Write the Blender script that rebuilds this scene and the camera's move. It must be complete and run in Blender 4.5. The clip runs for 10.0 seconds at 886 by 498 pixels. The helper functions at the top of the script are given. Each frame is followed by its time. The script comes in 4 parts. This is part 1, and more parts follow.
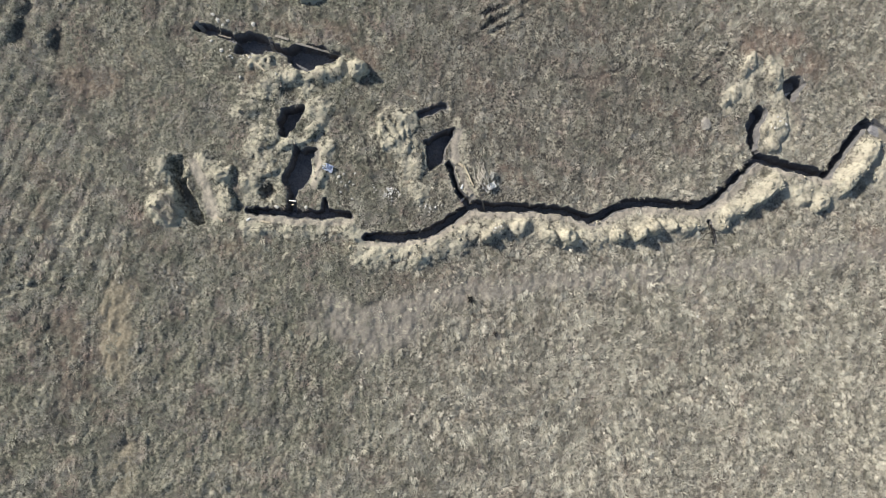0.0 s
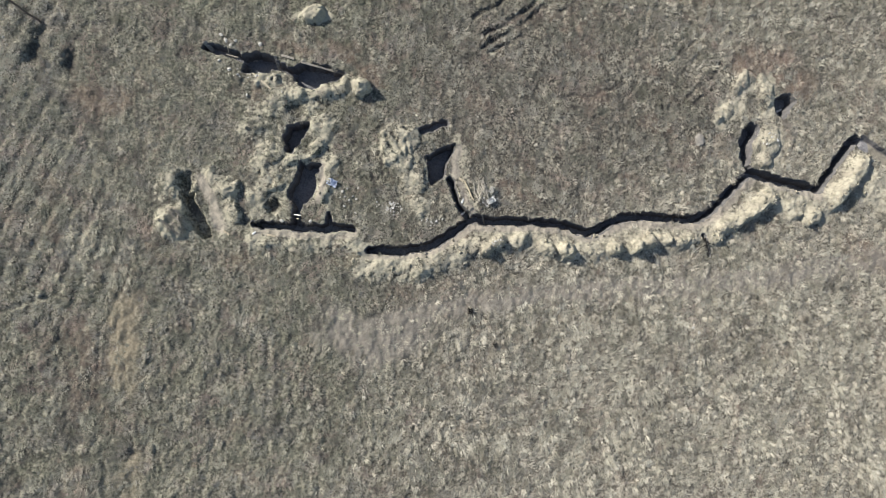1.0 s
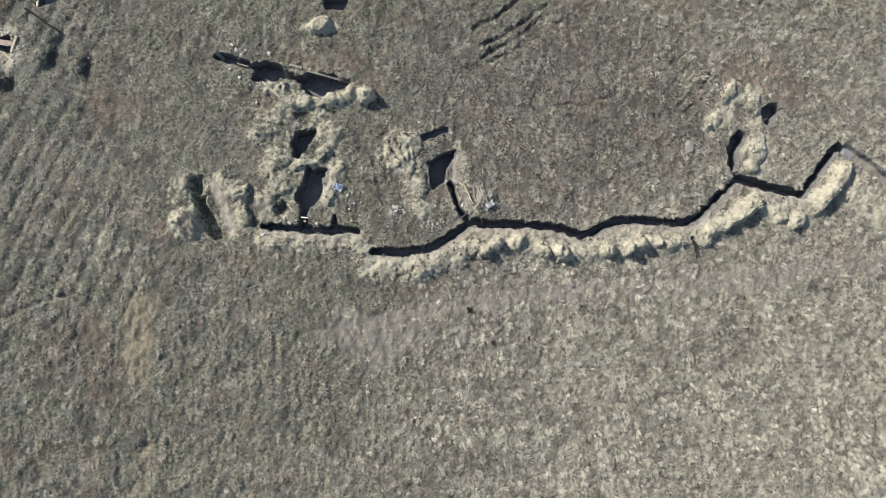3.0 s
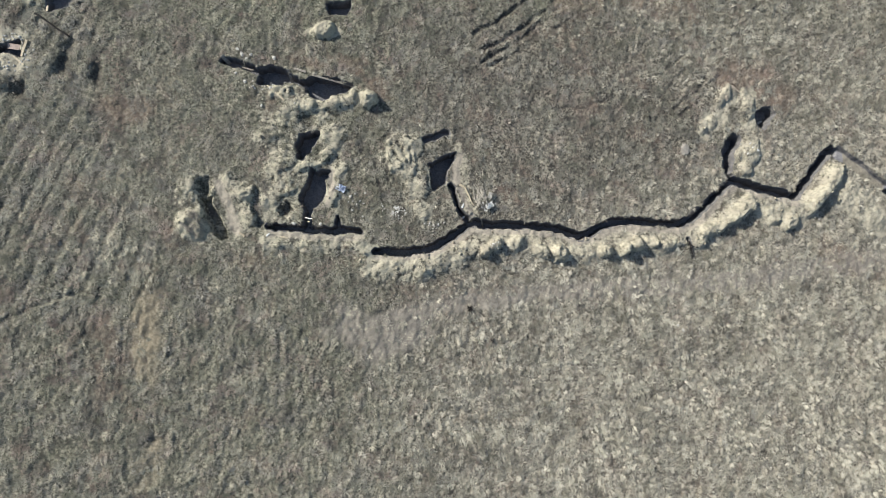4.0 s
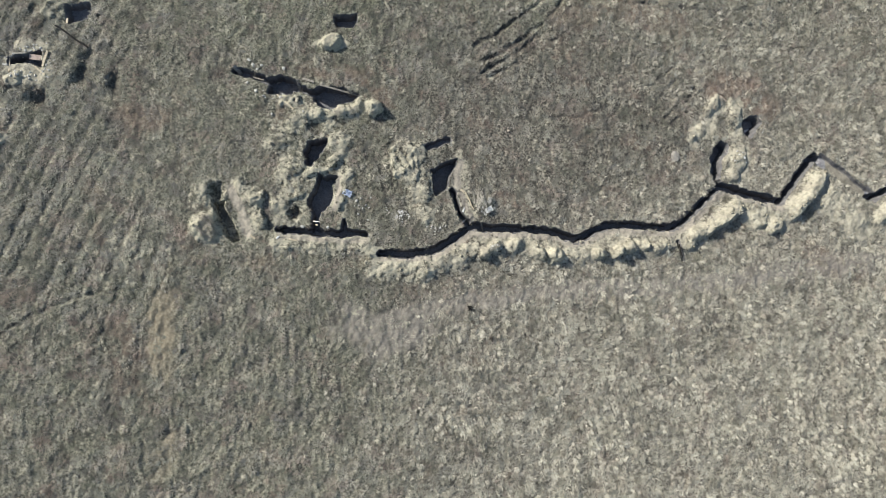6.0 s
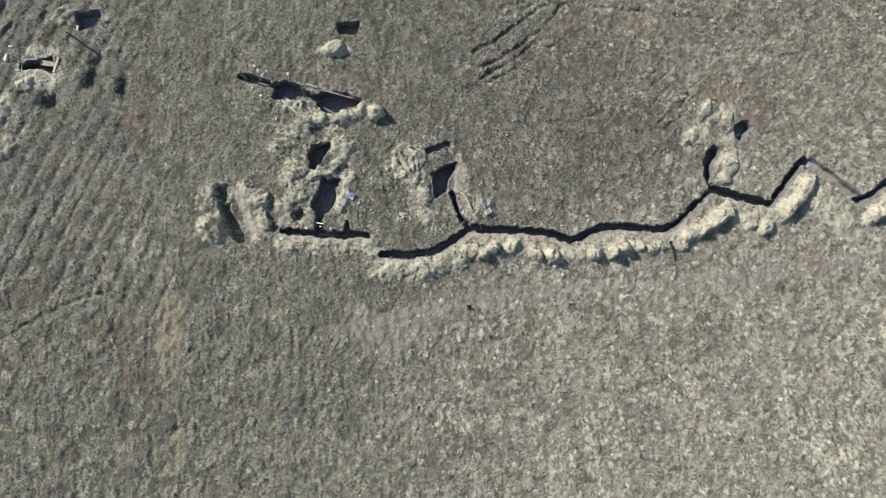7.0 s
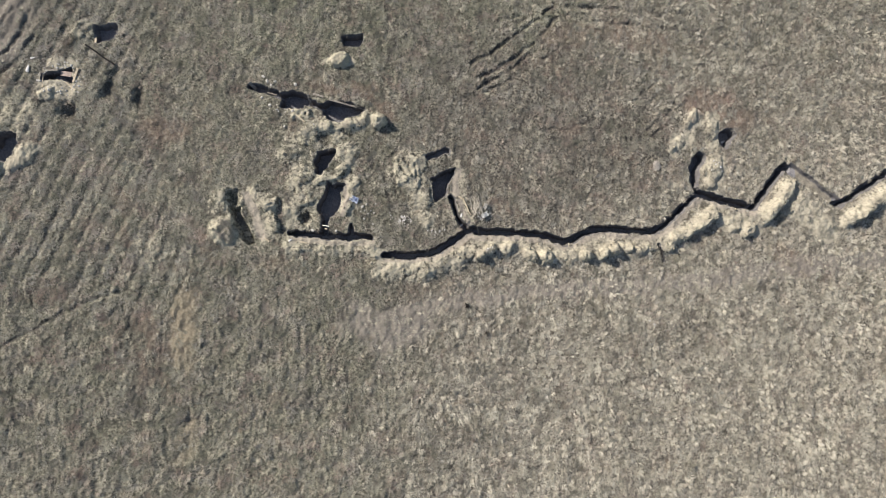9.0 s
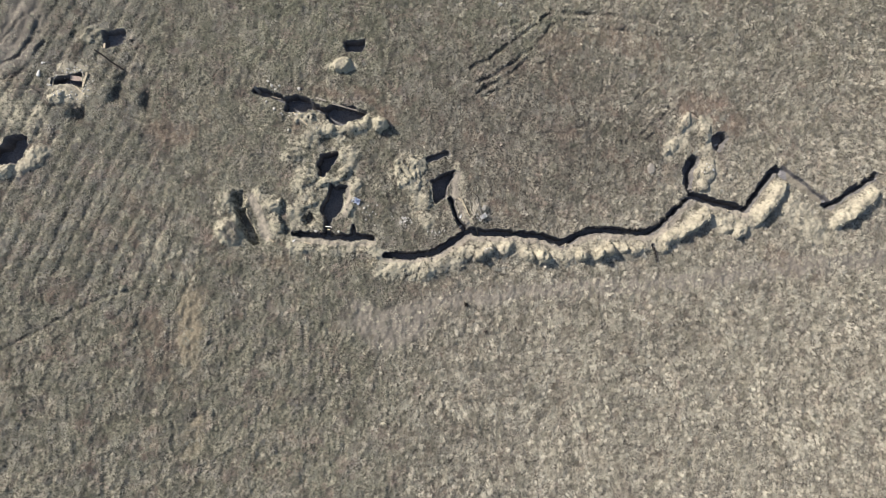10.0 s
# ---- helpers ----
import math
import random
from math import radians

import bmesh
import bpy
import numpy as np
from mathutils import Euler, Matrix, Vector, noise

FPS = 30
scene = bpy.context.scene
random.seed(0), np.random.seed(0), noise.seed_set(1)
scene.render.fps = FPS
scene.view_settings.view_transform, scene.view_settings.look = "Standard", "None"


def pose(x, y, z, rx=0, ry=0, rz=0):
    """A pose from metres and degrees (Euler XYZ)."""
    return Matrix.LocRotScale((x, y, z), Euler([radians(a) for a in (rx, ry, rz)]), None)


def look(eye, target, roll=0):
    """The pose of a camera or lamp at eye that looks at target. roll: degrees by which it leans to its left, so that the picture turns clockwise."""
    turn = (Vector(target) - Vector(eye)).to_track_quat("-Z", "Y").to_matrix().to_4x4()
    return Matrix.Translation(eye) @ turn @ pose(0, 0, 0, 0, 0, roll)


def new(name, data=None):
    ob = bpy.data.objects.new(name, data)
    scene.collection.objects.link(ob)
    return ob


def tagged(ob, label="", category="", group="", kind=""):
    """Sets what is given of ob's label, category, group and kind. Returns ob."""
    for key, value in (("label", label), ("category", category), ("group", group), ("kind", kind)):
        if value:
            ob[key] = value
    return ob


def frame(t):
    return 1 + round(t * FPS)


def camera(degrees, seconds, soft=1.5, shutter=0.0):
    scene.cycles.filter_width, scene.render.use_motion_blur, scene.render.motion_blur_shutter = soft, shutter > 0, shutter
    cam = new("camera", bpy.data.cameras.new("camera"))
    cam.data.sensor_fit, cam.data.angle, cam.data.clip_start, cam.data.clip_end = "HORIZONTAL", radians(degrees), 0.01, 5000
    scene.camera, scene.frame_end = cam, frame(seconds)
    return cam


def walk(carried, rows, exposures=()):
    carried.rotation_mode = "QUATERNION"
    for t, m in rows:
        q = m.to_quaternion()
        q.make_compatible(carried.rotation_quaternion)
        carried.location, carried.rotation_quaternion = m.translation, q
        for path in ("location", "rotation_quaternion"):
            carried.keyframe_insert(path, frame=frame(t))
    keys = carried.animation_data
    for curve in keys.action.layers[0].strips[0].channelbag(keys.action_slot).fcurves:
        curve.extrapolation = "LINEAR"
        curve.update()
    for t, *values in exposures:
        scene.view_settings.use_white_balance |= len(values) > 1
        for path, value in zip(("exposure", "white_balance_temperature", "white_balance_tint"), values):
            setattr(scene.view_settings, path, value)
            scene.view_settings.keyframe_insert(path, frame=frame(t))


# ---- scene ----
# A drone climbs over an abandoned field position: zigzag trench, dugout pits, spoil heaps, dry grass.
# x runs along the main trench, y across it, z up.
cam = camera(80.0, 10.0, 0.7)
ROWS = [
    (0, 1.05, -0.26, 56.00, 1.83, -4.00, -0.38),
    (0.5, 0.96, -0.11, 56.68, 2.47, -4.01, -0.38),
    (1, 0.84, 0.02, 57.38, 2.90, -4.02, -0.38),
    (1.5, 0.73, 0.04, 57.98, 2.95, -4.07, -0.33),
    (2, 0.59, 0.06, 58.66, 2.94, -4.14, -0.32),
    (2.5, 0.50, 0.07, 59.31, 2.91, -4.17, -0.26),
    (4, 0.16, 0.00, 61.31, 2.89, -4.26, -0.12),
    (4.5, 0.00, 0.00, 61.93, 2.92, -4.31, -0.11),
    (5, -0.21, 0.06, 62.67, 2.89, -4.39, -0.05),
    (5.5, -0.43, 0.08, 63.42, 2.90, -4.50, -0.05),
    (7, -0.85, 0.08, 66.09, 2.93, -4.66, -0.02),
    (7.5, -0.95, 0.04, 66.93, 2.96, -4.73, -0.03),
    (8, -1.07, -0.01, 67.89, 3.00, -4.79, -0.02),
    (8.5, -1.23, -0.04, 68.76, 3.02, -4.84, -0.02),
    (9, -1.36, -0.05, 69.67, 3.02, -4.91, -0.01),
    (9.5, -1.50, -0.01, 70.57, 2.98, -4.97, 0.01),
    (10, -1.58, 0.02, 71.53, 2.92, -4.99, 0.05),
]
EXPOSURES = [(0, 0.47, 6600, 10.5), (4.5, 0.47, 6500, 8.5), (7.5, 0.47, 6480, 8), (8.3, 0.47, 6570, 10), (9.2, 0.47, 6870, 14), (10, 0.47, 6850, 13.5)]
walk(cam, [(t, pose(x, y, z, rx, ry, rz)) for t, x, y, z, rx, ry, rz in ROWS], EXPOSURES)

# ---- light: low clear sun from the upper left, blue sky ----
SUN_ELEVATION, SUN_AZIMUTH = 29.0, 145.8          # azimuth counted from +x towards +y, where the sun stands
sky = bpy.data.worlds.new("sky")
scene.world = sky
sky.use_nodes = True
sky_tex = sky.node_tree.nodes.new("ShaderNodeTexSky")
sky_tex.sky_type, sky_tex.sun_disc = "NISHITA", False
sky_tex.sun_elevation, sky_tex.sun_rotation = radians(SUN_ELEVATION), radians(90 - SUN_AZIMUTH)
sky_back = sky.node_tree.nodes["Background"]
sky_back.inputs["Strength"].default_value = 0.1
sky.node_tree.links.new(sky_tex.outputs[0], sky_back.inputs["Color"])
sun = new("sun", bpy.data.lights.new("sun", "SUN"))
sun.data.energy, sun.data.angle, sun.data.color = 5.0, radians(0.6), (1.0, 0.965, 0.90)
sun_way = Vector((math.cos(radians(SUN_AZIMUTH)) * math.cos(radians(SUN_ELEVATION)), math.sin(radians(SUN_AZIMUTH)) * math.cos(radians(SUN_ELEVATION)), math.sin(radians(SUN_ELEVATION))))
sun.matrix_world = look(sun_way * 200, (0, 0, 0))


# ---- materials ----
class Mat:
    """A small builder for node materials."""

    def __init__(self, name, rough=0.9, spec=0.15):
        self.m = bpy.data.materials.new(name)
        self.m.use_nodes = True
        self.t = self.m.node_tree
        self.b = self.t.nodes["Principled BSDF"]
        self.b.inputs["Roughness"].default_value = rough
        self.b.inputs["Specular IOR Level"].default_value = spec
        self.geo = self.t.nodes.new("ShaderNodeNewGeometry").outputs["Position"]

    def put(self, value, socket):
        if isinstance(value, bpy.types.NodeSocket):
            self.t.links.new(value, socket)
        elif isinstance(value, tuple):
            socket.default_value = (*value, 1) if len(value) == 3 and socket.type == "RGBA" else value
        else:
            socket.default_value = value

    def attr(self, name):
        n = self.t.nodes.new("ShaderNodeAttribute")
        n.attribute_name = name
        return n.outputs["Fac"]

    def noise(self, scale, detail=4.0, rough=0.6, stretch=None, turn=0.0, distort=0.0):
        n = self.t.nodes.new("ShaderNodeTexNoise")
        self.put(scale, n.inputs["Scale"]), self.put(detail, n.inputs["Detail"]), self.put(rough, n.inputs["Roughness"]), self.put(distort, n.inputs["Distortion"])
        where = self.geo
        if stretch:
            mp = self.t.nodes.new("ShaderNodeMapping")
            self.put(where, mp.inputs["Vector"])
            mp.inputs["Scale"].default_value, mp.inputs["Rotation"].default_value = stretch, (0, 0, radians(turn))
            where = mp.outputs[0]
        self.put(where, n.inputs["Vector"])
        return n.outputs["Fac"]

    def span(self, value, low, high, to0=0.0, to1=1.0):
        n = self.t.nodes.new("ShaderNodeMapRange")
        n.interpolation_type = "SMOOTHSTEP"
        for k, v in enumerate((value, low, high, to0, to1)):
            self.put(v, n.inputs[k])
        return n.outputs[0]

    def math(self, op, a, b=0.0):
        n = self.t.nodes.new("ShaderNodeMath")
        n.operation = op
        self.put(a, n.inputs[0]), self.put(b, n.inputs[1])
        return n.outputs[0]

    def mix(self, fac, a, b, how="MIX"):
        n = self.t.nodes.new("ShaderNodeMix")
        n.data_type, n.blend_type = "RGBA", how
        self.put(fac, n.inputs[0]), self.put(a, n.inputs[6]), self.put(b, n.inputs[7])
        return n.outputs[2]

    def done(self, colour, height=None, relief=0.05, strength=1.0):
        self.put(colour, self.b.inputs["Base Color"])
        if height is not None:
            n = self.t.nodes.new("ShaderNodeBump")
            self.put(strength, n.inputs["Strength"]), self.put(relief, n.inputs["Distance"]), self.put(height, n.inputs["Height"])
            self.put(n.outputs[0], self.b.inputs["Normal"])
        return self.m


def soil_colour(k):
    """Pale loess subsoil with damp and stained patches."""
    big, fine = k.noise(0.5, 5), k.noise(3.0, 6, 0.7)
    c = k.mix(k.span(big, 0.35, 0.65), (0.325, 0.298, 0.232), (0.43, 0.398, 0.306))
    c = k.mix(k.span(fine, 0.45, 0.7), c, (0.235, 0.21, 0.165))
    c = k.mix(k.span(k.noise(1.4, 5, 0.7), 0.5, 0.64, 0, 0.7), c, (0.195, 0.183, 0.135))
    c = k.mix(k.math("MULTIPLY", k.attr("green"), k.span(k.noise(0.9, 5, 0.7), 0.36, 0.6, 0, 0.75)), c, (0.335, 0.325, 0.235))
    return k.mix(k.span(k.noise(9.0, 3), 0.55, 0.75, 0, 0.4), c, (0.46, 0.43, 0.345))


def earth_material():
    """The field: thatch of dead grass over dark loamy earth, weeds in patches, bare subsoil where it was dug or driven,
    hollows darkened with painted shade.
    """
    k = Mat("field_earth", 0.95, 0.08)
    mid, fine = k.noise(0.55, 5, 0.65), k.noise(3.4, 5, 0.7)
    thatch = k.mix(k.span(mid, 0.35, 0.65), (0.162, 0.15, 0.122), (0.243, 0.225, 0.184))
    thatch = k.mix(k.span(fine, 0.43, 0.61), (0.046, 0.042, 0.036), thatch)
    thatch = k.mix(k.span(k.noise(9.0, 3, 0.7, (1.0, 0.4, 1.0)), 0.54, 0.68), thatch, (0.29, 0.26, 0.2))
    thatch = k.mix(k.math("MULTIPLY", k.attr("straw"), k.span(k.noise(0.8, 5, 0.7), 0.3, 0.65)), thatch, k.mix(k.span(fine, 0.38, 0.6), (0.15, 0.136, 0.104), (0.435, 0.4, 0.322)))
    russet = k.math("MULTIPLY", k.span(k.noise(0.16, 5, 0.7), 0.52, 0.68, 0, 0.5), k.span(k.attr("straw"), 0.0, 1.0, 1.0, 0.4))
    thatch = k.mix(russet, thatch, (0.20, 0.145, 0.115))
    green = k.math("MULTIPLY", k.attr("green"), k.span(k.noise(0.35, 5, 0.7), 0.34, 0.56))
    thatch = k.mix(green, thatch, k.mix(k.span(fine, 0.4, 0.6), (0.07, 0.07, 0.052), (0.172, 0.18, 0.125)))
    thatch = k.mix(k.span(k.noise(0.22, 4), 0.62, 0.75, 0, 0.5), thatch, (0.155, 0.155, 0.145))
    thatch = k.mix(k.span(k.noise(0.42, 6, 0.75), 0.5, 0.66, 0, 0.65), thatch, (0.092, 0.084, 0.072))
    thatch = k.mix(k.math("MULTIPLY", k.attr("rust"), 0.6), thatch, (0.19, 0.132, 0.102))
    thatch = k.mix(k.math("MULTIPLY", k.attr("worn"), 0.9), thatch, k.mix(k.span(k.noise(1.2, 5, 0.7), 0.35, 0.65), (0.205, 0.184, 0.158), (0.26, 0.235, 0.202)))
    soil = k.math("ADD", k.attr("soil"), k.math("ADD", k.span(mid, 0.25, 0.75, -0.45, 0.45), k.span(k.noise(2.2, 6, 0.75), 0.3, 0.7, -0.5, 0.45)))
    base = k.mix(k.span(soil, 0.2, 0.8), thatch, soil_colour(k))
    base = k.mix(k.attr("ochre"), base, k.mix(k.span(fine, 0.35, 0.65), (0.195, 0.166, 0.118), (0.262, 0.222, 0.158)))
    base = k.mix(k.attr("trod"), base, k.mix(k.span(fine, 0.35, 0.65), (0.25, 0.222, 0.185), (0.33, 0.295, 0.245)))
    # near-black for dark earth, ruts and troughs; in hollows it is painted shade
    base = k.mix(k.attr("loam_and_shade"), base, (0.052, 0.047, 0.043))
    h = k.math("ADD", k.math("MULTIPLY", fine, 0.6), k.math("MULTIPLY", k.noise(1.6, 4), 0.8))
    return k.done(base, h, 0.14)


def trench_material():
    """Cut earth: loamy earth over clay, darker and greyer than the thrown-up soil to put the shade of the diggings into
    its colour.
    """
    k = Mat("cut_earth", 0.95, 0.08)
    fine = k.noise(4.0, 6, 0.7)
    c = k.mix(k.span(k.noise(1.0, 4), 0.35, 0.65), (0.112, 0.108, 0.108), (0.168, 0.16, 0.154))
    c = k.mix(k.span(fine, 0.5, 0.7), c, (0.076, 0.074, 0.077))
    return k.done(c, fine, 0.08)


def blade_material(name, dark, pale, third, dull=0.5, russet=0.8, sprout=0.3):
    k = Mat(name, 0.8, 0.2)
    c = k.mix(k.span(k.attr("tone"), 0.0, 0.75), dark, pale)
    c = k.mix(k.span(k.attr("tone"), 0.82, 0.95), c, third)
    c = k.mix(k.span(k.noise(0.18, 4, 0.65), 0.42, 0.7, 0, dull), c, (0.2, 0.188, 0.172))
    c = k.mix(k.math("MULTIPLY", k.span(k.attr("green"), 0.0, 1.0, sprout, 0.75), k.span(k.noise(0.34, 5, 0.7), 0.36, 0.56)), c, k.mix(0.6, c, (0.225, 0.24, 0.15)))
    c = k.mix(k.span(k.noise(0.26, 5, 0.7), 0.48, 0.64, 0, russet), c, k.mix(0.6, c, (0.27, 0.19, 0.158)))
    c = k.mix(k.span(k.noise(0.42, 6, 0.75), 0.5, 0.66, 0, 0.6), c, k.mix(0.7, c, (0.10, 0.092, 0.078)))
    c = k.mix(k.math("MULTIPLY", k.attr("rust"), 0.6), c, k.mix(0.65, c, (0.275, 0.19, 0.15)))
    return k.done(c)


def plain_material(name, colour, second, rough=0.8, scale=6.0, metal=0.0, stretch=None):
    k = Mat(name, rough, 0.3)
    k.b.inputs["Metallic"].default_value = metal
    n = k.noise(scale, 5, 0.65, stretch)
    return k.done(k.mix(k.span(n, 0.35, 0.7), colour, second), n, 0.02)


def floor_material(name, pale, dark):
    """Trodden loamy earth at the bottom of the diggings, made in a shaded and a sunlit tone."""
    k = Mat(name, 0.95, 0.08)
    fine = k.noise(5.0, 6, 0.7)
    return k.done(k.mix(k.span(fine, 0.4, 0.65), pale, dark), fine, 0.08)


# CUT and FLOOR carry shade in their grey; TRODDEN is the warmer sunlit floor
EARTH, CUT, FLOOR, TRODDEN = earth_material(), trench_material(), floor_material("shade_grey_floor", (0.24, 0.235, 0.237), (0.155, 0.152, 0.156)), floor_material("trodden_floor", (0.27, 0.245, 0.195), (0.19, 0.172, 0.138))
STRAW = blade_material("straw_blades", (0.225, 0.208, 0.162), (0.52, 0.482, 0.388), (0.595, 0.555, 0.45), 0.18, 0.3, 0.1)
WEED = blade_material("weed_blades", (0.11, 0.101, 0.084), (0.3, 0.278, 0.23), (0.4, 0.37, 0.304))
HERB = blade_material("herb_blades", (0.125, 0.117, 0.1), (0.32, 0.3, 0.256), (0.42, 0.392, 0.33))

# ---- numeric noise and shapes ----
TABLE = np.random.RandomState(7).rand(256, 256)


def value_noise(x, y, scale, seed=0):
    u, v = np.asarray(x) / scale + 17.3 * seed, np.asarray(y) / scale + 9.1 * seed
    i, j = np.floor(u).astype(int), np.floor(v).astype(int)
    a, b = u - i, v - j
    a, b = a * a * (3 - 2 * a), b * b * (3 - 2 * b)
    i, j, i1, j1 = i & 255, j & 255, (i + 1) & 255, (j + 1) & 255
    return (TABLE[i, j] * (1 - a) + TABLE[i1, j] * a) * (1 - b) + (TABLE[i, j1] * (1 - a) + TABLE[i1, j1] * a) * b - 0.5


def fbm(x, y, scale, seed=0, octaves=4, fall=0.5):
    return sum(value_noise(x, y, scale / 2 ** n, seed + n) * fall ** n for n in range(octaves))


def ramp(v, low, high):
    s = np.clip((v - low) / (high - low), 0, 1)
    return s * s * (3 - 2 * s)


def line_distance(x, y, pts, lee=0.0):
    """Distance to a line of points; lee makes it grow faster towards +x, -y."""
    best = np.full(np.shape(x), 1e9)
    for (ax, ay), (bx, by) in zip(pts, pts[1:]):
        dx, dy = bx - ax, by - ay
        s = np.clip(((x - ax) * dx + (y - ay) * dy) / (dx * dx + dy * dy), 0, 1)
        ox, oy = x - ax - s * dx, y - ay - s * dy
        best = np.minimum(best, np.hypot(ox, oy) + lee * np.maximum(0.82 * ox - 0.57 * oy, 0))
    return best


def outline_distance(x, y, pts):
    """Signed distance to a closed outline, negative inside."""
    ring = list(pts) + [pts[0]]
    inside = np.zeros(np.shape(x), bool)
    for (ax, ay), (bx, by) in zip(ring, ring[1:]):
        inside ^= ((ay > y) != (by > y)) & (x < (bx - ax) * (y - ay) / ((by - ay) or 1e-9) + ax)
    d = line_distance(x, y, ring)
    return np.where(inside, -d, d)


# ---- the plan: trenches and pits ----
# each shape: kind, points, half width, depth, wall width
CUTS = []


def dig(name, label, category, *shapes):
    CUTS.append((name, label, category, shapes))


dig("zigzag_trench", "long zigzag fire trench dug into pale loess, deep in shadow", "trench",
    ("line", [(-3.0, 2.8), (0.1, 2.75), (3.1, 3.1), (5.4, 4.3), (7.5, 5.9), (8.6, 6.2), (11.8, 5.95), (16.0, 5.9), (18.5, 5.5), (21.1, 4.5)], 0.42, 1.6, 0.2),
    ("line", [(21.1, 4.5), (23.4, 5.6), (25.0, 6.4), (27.8, 6.5), (33.4, 6.1), (35.0, 6.9), (40.2, 11.6)], 0.42, 1.6, 0.2),
    ("line", [(40.2, 11.6), (43.5, 10.7), (48.1, 9.6), (52.9, 15.6), (53.8, 15.35)], 0.47, 1.5, 0.2),
    ("line", [(54.0, 15.2), (60.3, 10.9), (60.9, 10.5)], 0.72, 0.3, 0.4),
    ("line", [(60.9, 10.4), (61.3, 10.3), (68.7, 14.8)], 0.47, 1.5, 0.2),
    ("line", [(69.0, 14.7), (73.5, 12.0)], 0.55, 0.4, 0.5))
dig("washed_slot", "narrow dark slot washed out along the shallow trench", "slot",
    ("line", [(54.4, 15.6), (57.4, 13.6), (60.7, 11.25)], 0.12, 0.34, 0.14))
dig("dugout_bay", "short dead-end bay branching off the zigzag trench", "trench bay",
    ("line", [(40.0, 11.9), (39.8, 13.2)], 0.36, 1.4, 0.2),
    ("line", [(39.75, 13.6), (39.8, 15.0), (40.7, 16.6)], 0.72, 1.7, 0.25))
dig("dugout_pit", "open square dugout pit with a lit clay wall", "dugout",
    ("area", [(3.1, 13.2), (5.1, 14.2), (6.3, 14.5), (6.1, 13.6), (5.4, 12.3), (5.2, 10.8), (3.9, 10.0), (3.5, 10.9)], 0.0, 2.2, 0.2))
dig("crawl_trench", "narrow crawl trench between dugout pit and fire trench", "trench",
    ("line", [(5.7, 10.5), (6.0, 9.7), (6.5, 8.2), (6.9, 7.3), (7.8, 6.2)], 0.31, 1.5, 0.18))
dig("slit_trench", "short shallow slit trench in brown grass", "slit trench",
    ("line", [(2.7, 16.0), (5.3, 17.0)], 0.27, 1.1, 0.2))
dig("straight_trench", "straight trench with a side niche, cut below low spoil", "trench",
    ("line", [(-15.3, 5.55), (-12.8, 5.45), (-9.9, 5.3), (-5.0, 5.25)], 0.36, 1.6, 0.2),
    ("line", [(-7.5, 6.8), (-7.4, 5.3)], 0.24, 1.2, 0.2))
dig("vehicle_pit", "long steep-sided pit running down into the trench", "pit",
    ("area", [(-11.2, 10.5), (-10.5, 12.5), (-9.8, 12.0), (-9.2, 12.4), (-8.3, 12.0), (-8.9, 11.1), (-9.0, 9.9), (-9.3, 8.8), (-10.3, 7.8), (-10.4, 5.5), (-11.5, 5.5), (-11.3, 7.0), (-11.6, 8.7), (-11.5, 9.9)], 0.0, 2.1, 0.2))
dig("sunken_pit", "four-sided pit sunk between heaps of clay", "pit",
    ("area", [(-12.0, 16.5), (-9.6, 16.8), (-9.5, 16.4), (-10.1, 15.6), (-10.7, 14.5), (-11.5, 13.5), (-12.1, 13.5), (-12.3, 14.4), (-12.2, 15.6)], 0.0, 2.1, 0.2))
dig("gun_emplacement", "sloping gun emplacement with a worn clay floor", "emplacement",
    ("area", [(-22.0, 11.6), (-20.4, 11.1), (-19.7, 8.7), (-17.9, 5.7), (-18.4, 4.1), (-19.9, 3.9), (-21.0, 6.1), (-21.9, 8.7)], 0.0, 0.34, 1.3),
    ("area", [(-23.8, 10.1), (-23.2, 11.6), (-21.8, 11.6), (-21.3, 10.2), (-21.8, 8.8), (-22.8, 8.3)], 0.0, 1.0, 1.0),
    ("area", [(-22.9, 9.0), (-21.8, 9.0), (-21.1, 7.2), (-20.4, 6.1), (-19.6, 4.3), (-20.4, 4.0), (-21.6, 4.9), (-22.2, 6.6)], 0.0, 1.15, 0.45))
dig("shelter_trench", "collapsed shelter trench with two wide bays", "trench",
    ("line", [(-20.6, 24.8), (-20.0, 24.7), (-18.8, 24.45), (-16.8, 23.7)], 0.42, 1.2, 0.2),
    ("area", [(-16.9, 24.2), (-15.3, 24.4), (-14.4, 24.2), (-13.3, 23.8), (-13.2, 23.0), (-14.2, 22.2), (-15.3, 22.2), (-16.2, 22.0), (-16.9, 22.1)], 0.0, 1.9, 0.25),
    ("line", [(-13.5, 23.1), (-11.1, 22.3)], 0.4, 1.5, 0.2),
    ("area", [(-11.4, 22.6), (-10.4, 23.4), (-8.3, 23.1), (-5.9, 22.3), (-6.4, 21.6), (-8.2, 21.0), (-9.0, 20.4), (-10.0, 20.7), (-11.2, 21.4)], 0.0, 1.9, 0.25))
dig("storage_pit", "small square storage pit in brown grass", "pit",
    ("area", [(-8.8, 32.2), (-6.1, 32.6), (-6.3, 30.8), (-8.7, 30.6)], 0.0, 1.6, 0.3))
dig("foxhole", "round foxhole beside bright thrown-up clay", "foxhole",
    ("area", [(43.6, 20.3), (44.5, 20.9), (45.5, 20.7), (45.9, 19.8), (45.3, 18.6), (44.6, 17.8), (43.8, 18.5), (43.4, 19.5)], 0.0, 1.5, 0.25))
